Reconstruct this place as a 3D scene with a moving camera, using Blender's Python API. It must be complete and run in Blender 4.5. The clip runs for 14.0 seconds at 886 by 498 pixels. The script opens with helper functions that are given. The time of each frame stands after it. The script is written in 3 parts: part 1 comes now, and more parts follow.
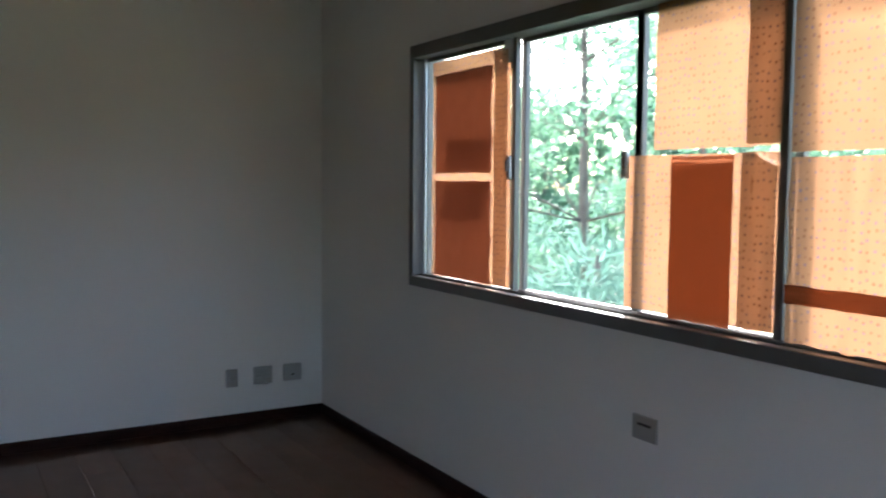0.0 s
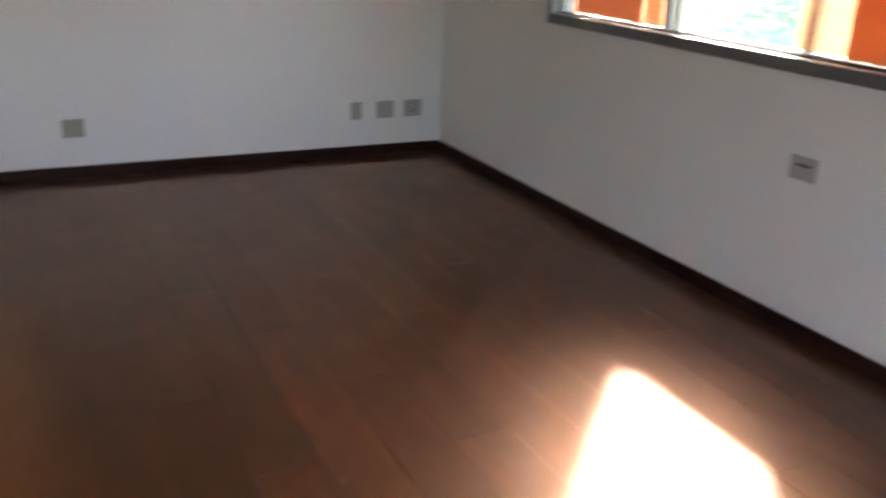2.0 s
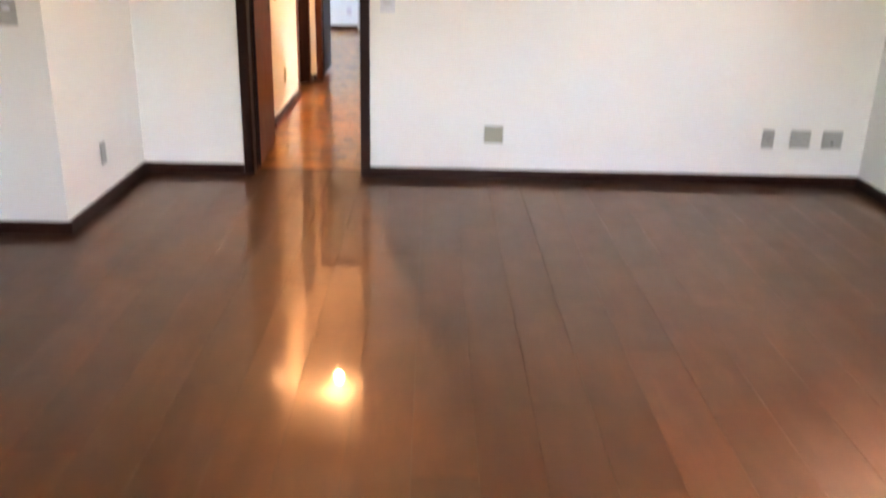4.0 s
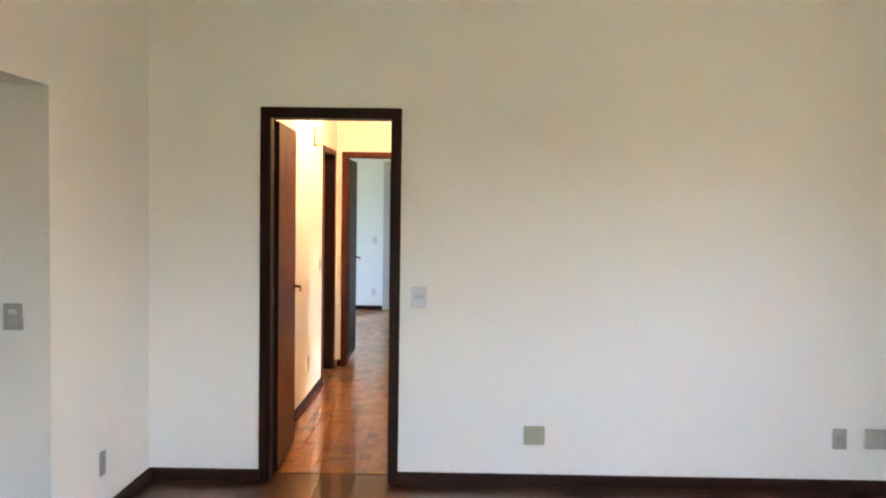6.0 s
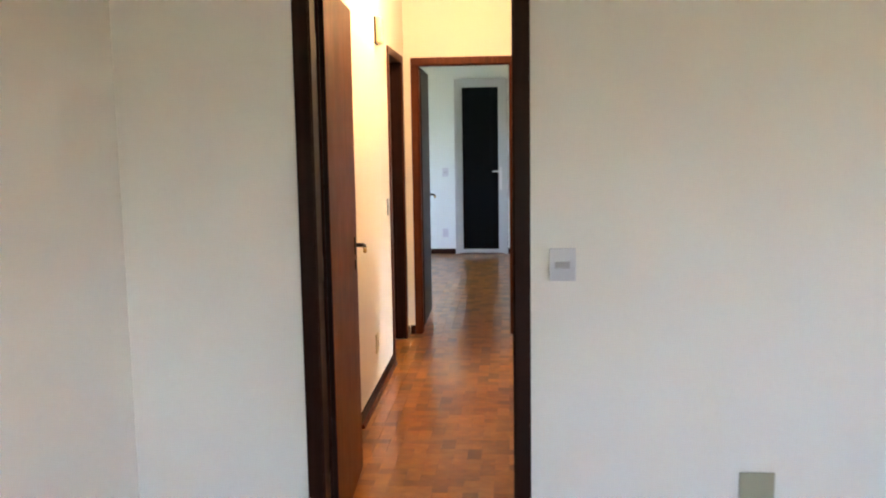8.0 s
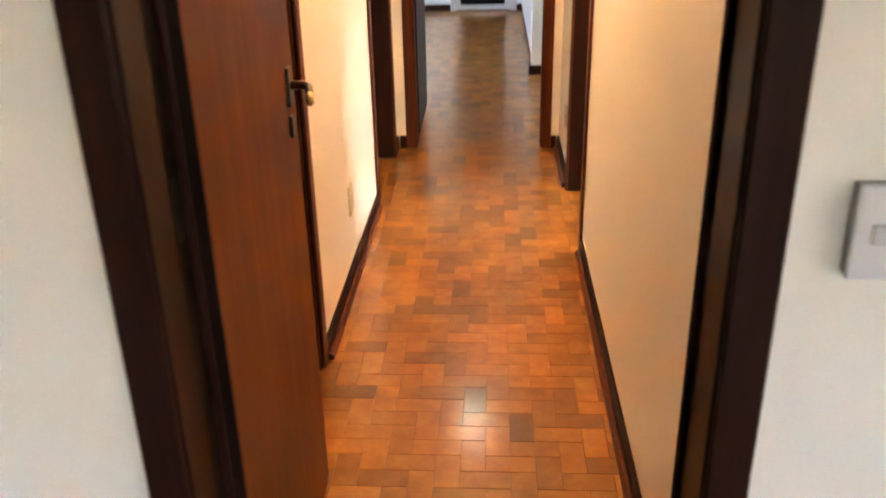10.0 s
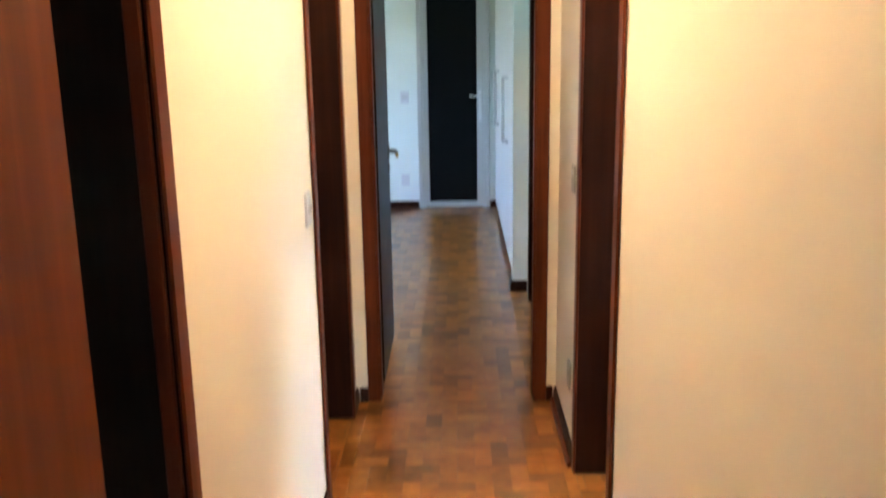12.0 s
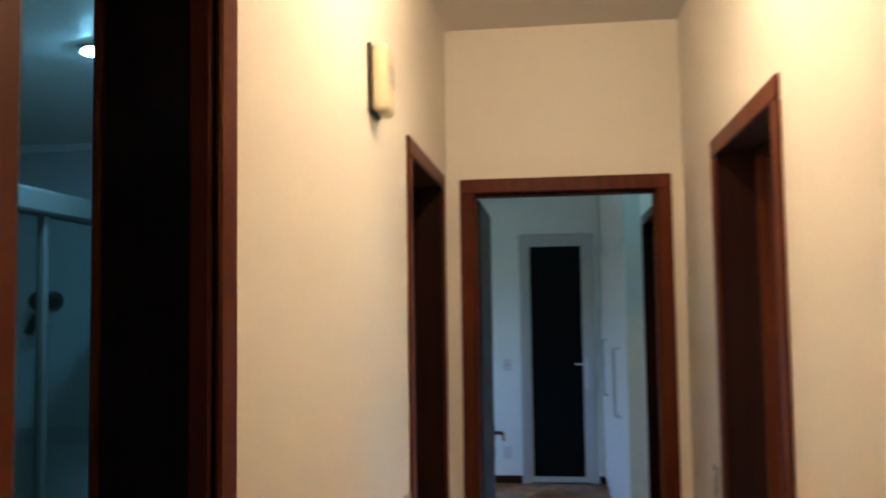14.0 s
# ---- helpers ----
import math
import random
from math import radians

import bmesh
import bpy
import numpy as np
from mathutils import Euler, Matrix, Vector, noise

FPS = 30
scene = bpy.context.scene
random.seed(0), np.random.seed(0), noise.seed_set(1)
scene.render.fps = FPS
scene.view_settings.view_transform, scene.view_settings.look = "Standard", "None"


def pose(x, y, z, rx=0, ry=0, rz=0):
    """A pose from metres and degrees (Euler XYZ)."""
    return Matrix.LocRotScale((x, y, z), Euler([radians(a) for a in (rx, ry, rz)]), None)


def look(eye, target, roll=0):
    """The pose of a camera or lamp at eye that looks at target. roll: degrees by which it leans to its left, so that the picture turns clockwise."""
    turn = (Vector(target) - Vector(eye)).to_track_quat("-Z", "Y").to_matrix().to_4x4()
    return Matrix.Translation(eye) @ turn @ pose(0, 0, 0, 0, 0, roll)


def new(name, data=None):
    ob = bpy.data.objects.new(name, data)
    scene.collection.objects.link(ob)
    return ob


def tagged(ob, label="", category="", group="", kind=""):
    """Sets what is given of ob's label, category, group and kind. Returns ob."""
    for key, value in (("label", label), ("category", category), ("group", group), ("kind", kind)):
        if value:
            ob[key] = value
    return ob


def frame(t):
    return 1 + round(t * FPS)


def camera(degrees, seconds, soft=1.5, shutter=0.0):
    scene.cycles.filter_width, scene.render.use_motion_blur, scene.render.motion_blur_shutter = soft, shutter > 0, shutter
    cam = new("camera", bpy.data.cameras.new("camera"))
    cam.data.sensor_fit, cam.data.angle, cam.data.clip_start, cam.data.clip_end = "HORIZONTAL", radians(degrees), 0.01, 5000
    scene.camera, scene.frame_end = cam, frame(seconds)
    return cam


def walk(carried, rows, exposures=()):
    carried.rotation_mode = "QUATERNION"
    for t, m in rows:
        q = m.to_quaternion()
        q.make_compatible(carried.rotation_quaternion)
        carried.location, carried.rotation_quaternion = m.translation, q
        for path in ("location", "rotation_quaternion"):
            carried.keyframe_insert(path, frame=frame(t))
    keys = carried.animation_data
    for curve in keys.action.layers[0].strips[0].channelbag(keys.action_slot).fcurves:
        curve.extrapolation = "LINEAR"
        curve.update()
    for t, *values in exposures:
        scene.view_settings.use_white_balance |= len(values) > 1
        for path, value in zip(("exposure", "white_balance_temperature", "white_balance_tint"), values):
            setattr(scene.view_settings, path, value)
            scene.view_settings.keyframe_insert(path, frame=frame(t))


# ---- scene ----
cam = camera(54.1, 14.0, soft=2.0, shutter=0.5)
PATH = [
    (0, (1.368, -5.394, 1.575), (2.379, -3.675, 1.428), 0.5),
    (0.5, (1.214, -5.432, 1.574), (2.364, -3.803, 1.425), 0.1),
    (1, (1.123, -5.432, 1.521), (2.329, -3.858, 1.264), -0.8),
    (1.5, (1.074, -5.407, 1.501), (2.189, -3.829, 0.986), -0.3),
    (2, (0.92, -5.301, 1.492), (1.784, -3.637, 0.796), 2.6),
    (2.5, (0.892, -5.253, 1.474), (1.404, -3.493, 0.674), 3.0),
    (3, (0.919, -5.263, 1.466), (1.104, -3.509, 0.522), 2.2),
    (3.5, (0.934, -5.307, 1.453), (1.003, -3.532, 0.532), 1.6),
    (4, (0.864, -5.344, 1.518), (0.897, -3.467, 0.827), 1.5),
    (4.2, (0.83, -5.333, 1.542), (0.86, -3.417, 0.967), 1.4),
    (6.3, (0.756, -4.662, 1.596), (0.705, -2.665, 1.511), 0.6),
    (6.5, (0.717, -4.482, 1.58), (0.633, -2.487, 1.464), 0.2),
    (7, (0.615, -3.967, 1.56), (0.472, -1.981, 1.374), -0.9),
    (7.2, (0.581, -3.754, 1.545), (0.428, -1.77, 1.34), -0.8),
    (9.3, (0.2, -1.596, 1.505), (0.044, 0.328, 0.983), -1.4),
    (9.5, (0.189, -1.378, 1.487), (0.044, 0.518, 0.869), -1.9),
    (10, (0.154, -0.921, 1.485), (0.038, 0.901, 0.668), -1.2),
    (10.5, (0.135, -0.53, 1.458), (0.059, 1.245, 0.538), -1.6),
    (11, (0.094, -0.234, 1.498), (0.053, 1.548, 0.592), -1.7),
    (11.5, (0.077, -0.029, 1.546), (0.036, 1.826, 0.8), -0.5),
    (12, (0.09, 0.081, 1.586), (0.049, 2.028, 1.13), -0.9),
    (12.5, (0.069, 0.084, 1.633), (0.045, 2.069, 1.396), -0.6),
    (13, (0.086, 0.047, 1.658), (0.063, 2.047, 1.652), -0.2),
    (13.5, (0.063, 0.135, 1.681), (0.003, 2.13, 1.798), -1.0),
    (14, (0.026, 0.421, 1.66), (-0.23, 2.401, 1.792), -0.8),
]
walk(cam, [(t, look(eye, target, roll)) for t, eye, target, roll in PATH],
     [(0.0, 3.75, 5850, 15), (1.0, 3.8, 6400, 17), (1.5, 4.3, 6500, 15), (2.0, 5.0, 6750, 20), (2.5, 5.4, 6900, 19), (3.0, 6.05, 7200, 22), (4.2, 6.5, 7300, 23), (6.5, 6.05, 6750, 17), (7.2, 6.0, 6750, 17),
      (9.5, 5.9, 7150, 20), (10.0, 6.35, 7600, 20), (10.5, 6.6, 7250, 14), (11.5, 6.35, 6200, 10), (12.5, 5.45, 5750, 10), (14.0, 4.5, 5350, 11)])

# ---- world, sun, exposure ----
world = bpy.data.worlds.new("world")
scene.world = world
world.use_nodes = True
wn = world.node_tree
sky = wn.nodes.new("ShaderNodeTexSky")
sky.sky_type, sky.sun_disc = "NISHITA", False
sky.sun_elevation, sky.sun_rotation = radians(42), radians(43.5)
sky.air_density, sky.dust_density = 1.0, 5.0
wn.nodes["Background"].inputs["Strength"].default_value = 0.15
wn.links.new(sky.outputs[0], wn.nodes["Background"].inputs[0])
sun = new("sun", bpy.data.lights.new("sun", "SUN"))
sun.data.energy, sun.data.angle, sun.data.color = 2.0, radians(4.0), (1, 0.94, 0.85)
sun.matrix_world = look((7.6, 8.0, 10), (0, 0, 0))

# ---- materials ----


def material(name, colour, rough=0.5, metal=0.0, spec=0.5, coat=0.0):
    m = bpy.data.materials.new(name)
    m.use_nodes = True
    b = m.node_tree.nodes["Principled BSDF"]
    b.inputs["Base Color"].default_value = (*colour, 1)
    b.inputs["Roughness"].default_value = rough
    b.inputs["Metallic"].default_value = metal
    b.inputs["Specular IOR Level"].default_value = spec
    b.inputs["Coat Weight"].default_value = coat
    return m


def node(m, kind, **values):
    n = m.node_tree.nodes.new(kind)
    for key, v in values.items():
        n.inputs[key].default_value = v
    return n


def link(m, a, b):
    m.node_tree.links.new(a, b)


def ramp(m, fac, stops):
    r = node(m, "ShaderNodeValToRGB")
    e = r.color_ramp.elements
    while len(e) < len(stops):
        e.new(0.5)
    for k, (p, c) in enumerate(stops):
        e[k].position, e[k].color = p, (*c, 1)
    link(m, fac, r.inputs[0])
    return r.outputs[0]


def place(m, scale):
    g = node(m, "ShaderNodeNewGeometry")
    k = node(m, "ShaderNodeMapping")
    k.inputs["Scale"].default_value = scale
    link(m, g.outputs["Position"], k.inputs[0])
    return k.outputs[0]


def noisy(m, vec, scale, detail=4.0, rough=0.55):
    n = node(m, "ShaderNodeTexNoise", Scale=scale, Detail=detail, Roughness=rough)
    link(m, vec, n.inputs["Vector"])
    return n.outputs["Fac"]


def mix(m, fac, a, b, how="MIX"):
    n = m.node_tree.nodes.new("ShaderNodeMix")
    n.data_type, n.blend_type = "RGBA", how
    for sock, v in ((n.inputs[0], fac), (n.inputs[6], a), (n.inputs[7], b)):
        if isinstance(v, (int, float)):
            sock.default_value = v
        elif isinstance(v, tuple):
            sock.default_value = (*v, 1)
        else:
            link(m, v, sock)
    return n.outputs[2]


def bump(m, height, strength, distance):
    n = node(m, "ShaderNodeBump", Strength=strength, Distance=distance)
    link(m, height, n.inputs["Height"])
    link(m, n.outputs[0], m.node_tree.nodes["Principled BSDF"].inputs["Normal"])


def base(m):
    return m.node_tree.nodes["Principled BSDF"].inputs


def paint(name, colour, tint):
    """Roller-painted plaster: fine stipple, slow waviness, faint scuffs."""
    m = material(name, colour, 0.55, spec=0.35)
    p = place(m, (1, 1, 1))
    slow, fine = noisy(m, p, 1.3, 5), noisy(m, p, 160, 3)
    link(m, mix(m, slow, colour, tint), base(m)["Base Color"])
    both = mix(m, 0.35, fine, slow)
    bump(m, both, 0.25, 0.004)
    return m


def wood(name, dark, mid, light, rough, along=(18, 1.2, 18), vary=0.0, island=False, coat=0.0, relief=0.08, ripple=0.0):
    """Varnished wood with grain along one axis and a tone of its own for each piece."""
    m = material(name, mid, rough, spec=0.5, coat=coat)
    base(m)["Coat Roughness"].default_value = 0.085
    p = place(m, along)
    if vary:
        if island:
            rnd = node(m, "ShaderNodeNewGeometry").outputs["Random Per Island"]
        else:
            rnd = node(m, "ShaderNodeObjectInfo").outputs["Random"]
        shift = node(m, "ShaderNodeVectorMath")
        shift.operation = "MULTIPLY_ADD"
        link(m, rnd, shift.inputs[0])
        shift.inputs[1].default_value = (37, 61, 23)
        link(m, p, shift.inputs[2])
        p = shift.outputs[0]
    grain = noisy(m, p, 1.0, 7, 0.62)
    cloud = noisy(m, place(m, (1, 1, 1)), 3.5, 4)
    c = ramp(m, grain, [(0.28, dark), (0.52, mid), (0.74, light)])
    c = mix(m, 0.3, c, ramp(m, cloud, [(0.3, dark), (0.7, light)]))
    if vary:
        tone = ramp(m, rnd, [(0.0, (1 - vary,) * 3), (0.45, (1, 1, 1)), (1.0, (1 + vary * 0.8, 1 + vary * 0.75, 1 + vary * 0.6))])
        c = mix(m, 1.0, c, tone, "MULTIPLY")
    link(m, c, base(m)["Base Color"])
    h = mix(m, ripple, grain, cloud)
    bump(m, h, relief, 0.003)
    wear = noisy(m, place(m, (1, 1, 1)), 9, 5)
    r = node(m, "ShaderNodeMapRange")
    r.inputs["To Min"].default_value, r.inputs["To Max"].default_value = rough * 0.95, rough * 1.3
    link(m, wear, r.inputs["Value"])
    link(m, r.outputs[0], base(m)["Roughness"])
    return m


def varnish(m, tint, rough, ior, waves=0.0, satin=0.0):
    """A glossy varnish over the wood, tinted by the stain below; Fresnel sets its share. satin: share of a wide brown sheen of the grain."""
    out = m.node_tree.nodes["Material Output"]
    g = node(m, "ShaderNodeBsdfGlossy", Roughness=rough)
    g.inputs["Color"].default_value = (*tint, 1)
    f = node(m, "ShaderNodeFresnel", IOR=ior)
    s = node(m, "ShaderNodeMixShader")
    wear = noisy(m, place(m, (1, 1, 1)), 5, 5)
    k = node(m, "ShaderNodeMapRange")
    k.inputs["To Min"].default_value, k.inputs["To Max"].default_value = rough * 0.7, rough * 1.4
    link(m, wear, k.inputs["Value"])
    link(m, k.outputs[0], g.inputs["Roughness"])
    if waves:
        b = node(m, "ShaderNodeBump", Strength=waves, Distance=0.003)
        link(m, noisy(m, place(m, (1, 1, 1)), 11, 2), b.inputs["Height"])
        link(m, b.outputs[0], g.inputs["Normal"])
    link(m, f.outputs[0], s.inputs[0])
    below = m.node_tree.nodes["Principled BSDF"].outputs[0]
    if satin:
        sheen, both = node(m, "ShaderNodeBsdfGlossy", Roughness=0.42), node(m, "ShaderNodeMixShader")
        sheen.inputs["Color"].default_value = (1.0, 0.56, 0.37, 1)
        both.inputs[0].default_value = satin
        link(m, below, both.inputs[1])
        link(m, sheen.outputs[0], both.inputs[2])
        below = both.outputs[0]
    link(m, below, s.inputs[1])
    link(m, g.outputs[0], s.inputs[2])
    link(m, s.outputs[0], out.inputs[0])


WALL = paint("white_wall_paint", (0.78, 0.765, 0.73), (0.73, 0.715, 0.68))
HALL = paint("cream_wall_paint", (0.80, 0.76, 0.68), (0.75, 0.71, 0.63))
CEIL = paint("ceiling_paint", (0.74, 0.73, 0.70), (0.69, 0.68, 0.65))
BLUEWALL = paint("bedroom_wall_paint", (0.73, 0.79, 0.78), (0.68, 0.74, 0.73))
PLANK = wood("dark_laminate", (0.014, 0.0034, 0.0011), (0.037, 0.0098, 0.0032), (0.074, 0.022, 0.0076), 0.40, (7, 1.5, 7), 0.3, relief=0.0)
base(PLANK)["Specular IOR Level"].default_value = 0.1
varnish(PLANK, (1.0, 0.76, 0.62), 0.03, 1.36, satin=0.055)
BLOCK = wood("parquet_block_wood", (0.19, 0.056, 0.009), (0.31, 0.105, 0.017), (0.42, 0.162, 0.031), 0.31, (14, 14, 14), 0.42, relief=0.03)
BLOCKS = wood("parquet_field_wood", (0.19, 0.056, 0.009), (0.31, 0.105, 0.017), (0.42, 0.162, 0.031), 0.31, (14, 14, 14), 0.42, True, relief=0.03)
for floor_wood in (BLOCK, BLOCKS):
    base(floor_wood)["Specular IOR Level"].default_value = 0.2
    varnish(floor_wood, (1.0, 0.88, 0.74), 0.15, 1.42, 0.10)
JOINT = material("dark_joint", (0.050, 0.020, 0.010), 0.6)
HALLJOINT = material("brown_joint", (0.11, 0.038, 0.010), 0.6)
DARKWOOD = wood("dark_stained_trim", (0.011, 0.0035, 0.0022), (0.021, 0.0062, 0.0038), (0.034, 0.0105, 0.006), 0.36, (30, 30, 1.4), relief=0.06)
# near-black copy of the trim wood: the shade of door reveals, put into colour
SHADEDWOOD = wood("shaded_jamb_wood", (0.006, 0.0025, 0.002), (0.011, 0.004, 0.003), (0.018, 0.007, 0.005), 0.35, (30, 30, 1.4), relief=0.05)
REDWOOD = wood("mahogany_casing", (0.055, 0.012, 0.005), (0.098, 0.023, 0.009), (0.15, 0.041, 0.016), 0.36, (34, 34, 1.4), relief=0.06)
LEAFWOOD = wood("mahogany_veneer", (0.070, 0.0125, 0.0032), (0.135, 0.029, 0.0072), (0.215, 0.056, 0.016), 0.36, (20, 20, 0.7), relief=0.03)
SKIRT = wood("skirting_wood", (0.018, 0.006, 0.004), (0.026, 0.009, 0.006), (0.038, 0.014, 0.009), 0.36, (3, 3, 40), relief=0.04)
for dark in (SKIRT, DARKWOOD, SHADEDWOOD, REDWOOD, LEAFWOOD):
    base(dark)["Specular IOR Level"].default_value = 0.1
ALU = material("dark_anodised_aluminium", (0.15, 0.147, 0.14), 0.4, 0.35)
BRIGHTALU = material("bright_aluminium", (0.62, 0.63, 0.64), 0.35, 0.8)
GREYALU = material("grey_painted_aluminium", (0.44, 0.46, 0.47), 0.4, 0.15)
IRON = material("dark_bronze_hardware", (0.055, 0.045, 0.035), 0.35, 0.85)
BRASS = material("brass", (0.42, 0.29, 0.11), 0.42, 1.0)
CHROME = material("chrome", (0.72, 0.73, 0.74), 0.15, 1.0)
PLASTIC = material("white_plastic", (0.58, 0.59, 0.64), 0.35)
GREYPLASTIC = material("grey_plastic", (0.36, 0.36, 0.34), 0.4)
OLIVE = material("olive_plastic", (0.30, 0.29, 0.21), 0.45)
CREAMPLASTIC = material("yellowed_plastic", (0.62, 0.54, 0.34), 0.4)
# flat black that stands in for the shade inside socket holes and slots
RECESSBLACK = material("recess_black", (0.015, 0.015, 0.015), 0.6)
LACQUER = material("white_lacquer", (0.72, 0.74, 0.74), 0.28)
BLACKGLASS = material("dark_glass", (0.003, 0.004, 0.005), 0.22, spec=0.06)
TILE = paint("bathroom_tile", (0.55, 0.58, 0.58), (0.50, 0.53, 0.53))
base(TILE)["Roughness"].default_value = 0.2
BARK = material("tree_bark", (0.11, 0.085, 0.06), 0.9)
base_n = noisy(BARK, place(BARK, (9, 9, 2)), 2.0, 6)
link(BARK, ramp(BARK, base_n, [(0.3, (0.05, 0.04, 0.03)), (0.7, (0.16, 0.13, 0.10))]), base(BARK)["Base Color"])
bump(BARK, base_n, 0.7, 0.02)
GROUND = material("garden_soil", (0.10, 0.09, 0.06), 0.95)
gn = noisy(GROUND, place(GROUND, (1, 1, 1)), 0.8, 8)
link(GROUND, ramp(GROUND, gn, [(0.35, (0.07, 0.055, 0.035)), (0.6, (0.07, 0.10, 0.04))]), base(GROUND)["Base Color"])
OUTER = paint("outer_render", (0.5, 0.48, 0.44), (0.42, 0.40, 0.37))


def foliage(name, a, b):
    m = material(name, a, 0.6, spec=0.25)
    rnd = node(m, "ShaderNodeNewGeometry").outputs["Random Per Island"]
    c = ramp(m, rnd, [(0.0, a), (1.0, b)])
    link(m, c, base(m)["Base Color"])
    t = node(m, "ShaderNodeBsdfTranslucent")
    link(m, c, t.inputs[0])
    s = node(m, "ShaderNodeMixShader")
    s.inputs[0].default_value = 0.6
    out = m.node_tree.nodes["Material Output"]
    link(m, m.node_tree.nodes["Principled BSDF"].outputs[0], s.inputs[1])
    link(m, t.outputs[0], s.inputs[2])
    link(m, s.outputs[0], out.inputs[0])
    return m


LEAF_A = foliage("broad_leaf", (0.06, 0.13, 0.08), (0.15, 0.26, 0.16))
LEAF_B = foliage("narrow_leaf", (0.07, 0.14, 0.11), (0.16, 0.27, 0.21))


def paper(name, colour, marks):
    """Wrapping paper that daylight shines through, with a sparse printed pattern."""
    m = material(name, colour, 0.8, spec=0.2)
    p = place(m, (1, 1, 1))
    c = mix(m, noisy(m, p, 6, 5), colour, tuple(v * 0.86 for v in colour))
    if marks:
        v = node(m, "ShaderNodeTexVoronoi", Scale=44.0, Randomness=0.4)
        k = place(m, (0.001, 1.0, 0.8))
        link(m, k, v.inputs["Vector"])
        dot = ramp(m, v.outputs["Distance"], [(0.14, (0.85, 0.85, 0.85)), (0.24, (0, 0, 0))])
        tint = ramp(m, noisy(m, p, 45, 1), [(0.45, (0.16, 0.062, 0.022)), (0.55, (0.10, 0.085, 0.15))])
        c = mix(m, mix(m, 1.0, dot, (0.9, 0.9, 0.9), "MULTIPLY"), c, tint)
    link(m, c, base(m)["Base Color"])
    t = node(m, "ShaderNodeBsdfTranslucent")
    link(m, c, t.inputs[0])
    s = node(m, "ShaderNodeMixShader")
    s.inputs[0].default_value = 0.45
    link(m, m.node_tree.nodes["Principled BSDF"].outputs[0], s.inputs[1])
    link(m, t.outputs[0], s.inputs[2])
    thin, last = node(m, "ShaderNodeBsdfTransparent"), node(m, "ShaderNodeMixShader")
    link(m, c, thin.inputs[0])
    last.inputs[0].default_value = 0.06
    link(m, s.outputs[0], last.inputs[1])
    link(m, thin.outputs[0], last.inputs[2])
    link(m, last.outputs[0], m.node_tree.nodes["Material Output"].inputs[0])
    return m


TAN = paper("tan_patterned_paper", (0.295, 0.152, 0.078), True)
PALE = paper("pale_doubled_paper", (0.56, 0.40, 0.27), True)
RUST = paper("rust_red_paper", (0.33, 0.115, 0.05), False)
MAUVE = paper("faded_red_paper", (0.30, 0.14, 0.095), False)


def clear(name, tint):
    m = bpy.data.materials.new(name)
    m.use_nodes = True
    n = m.node_tree.nodes
    n.remove(n["Principled BSDF"])
    t, g, s = node(m, "ShaderNodeBsdfTransparent"), node(m, "ShaderNodeBsdfGlossy"), node(m, "ShaderNodeMixShader")
    t.inputs[0].default_value = (*tint, 1)
    g.inputs["Roughness"].default_value = 0.02
    s.inputs[0].default_value = 0.05
    link(m, t.outputs[0], s.inputs[1])
    link(m, g.outputs[0], s.inputs[2])
    link(m, s.outputs[0], n["Material Output"].inputs[0])
    return m


GLASS = clear("window_glass", (0.93, 0.97, 0.95))
# brownish tint for the shadow shapes on the left papers
SHADOWFILM = clear("shadow_tint_film", (0.60, 0.50, 0.47))
SHOWERGLASS = clear("shower_glass", (0.80, 0.86, 0.86))


def glow(name, colour, strength):
    m = material(name, colour, 0.4)
    base(m)["Emission Color"].default_value = (*colour, 1)
    base(m)["Emission Strength"].default_value = strength
    return m


BULB = glow("warm_bulb", (1.0, 0.655, 0.335), 14.5)
SPOT = glow("cold_spot", (0.36, 0.82, 1.0), 25.0)
COOLBULB = glow("cool_white_bulb", (0.60, 1.0, 0.97), 0.95)

# ---- building helpers ----


def box(bm, x0, x1, y0, y1, z0, z1, bevel=0.0, segments=1):
    r = bmesh.ops.create_cube(bm, size=1, matrix=Matrix.Translation(((x0 + x1) / 2, (y0 + y1) / 2, (z0 + z1) / 2)) @ Matrix.Diagonal((x1 - x0, y1 - y0, z1 - z0, 1)))
    if bevel:
        edges = list({e for v in r["verts"] for e in v.link_edges})
        bmesh.ops.bevel(bm, geom=edges, offset=bevel, segments=segments, affect="EDGES", profile=0.5)
    return bm


def boxes(*spans, bevel=0.0, segments=1):
    bm = bmesh.new()
    for s in spans:
        box(bm, *s, bevel=bevel, segments=segments)
    return bm


def tube(bm, points, radii, sides=10):
    """A round tube along points, closed at both ends."""
    rings = []
    for k, p in enumerate(points):
        p = Vector(p)
        d = (Vector(points[min(k + 1, len(points) - 1)]) - Vector(points[max(k - 1, 0)])).normalized()
        u = d.orthogonal().normalized() if k == 0 else (u - d * u.dot(d)).normalized()
        w = d.cross(u)
        r = radii[k] if isinstance(radii, (list, tuple)) else radii
        rings.append([bm.verts.new(p + r * (math.cos(a) * u + math.sin(a) * w)) for a in (2 * math.pi * i / sides for i in range(sides))])
    for a, b in zip(rings, rings[1:]):
        for i in range(sides):
            bm.faces.new((a[i], a[(i + 1) % sides], b[(i + 1) % sides], b[i]))
    bm.faces.new(rings[0][::-1])
    bm.faces.new(rings[-1])
    return bm


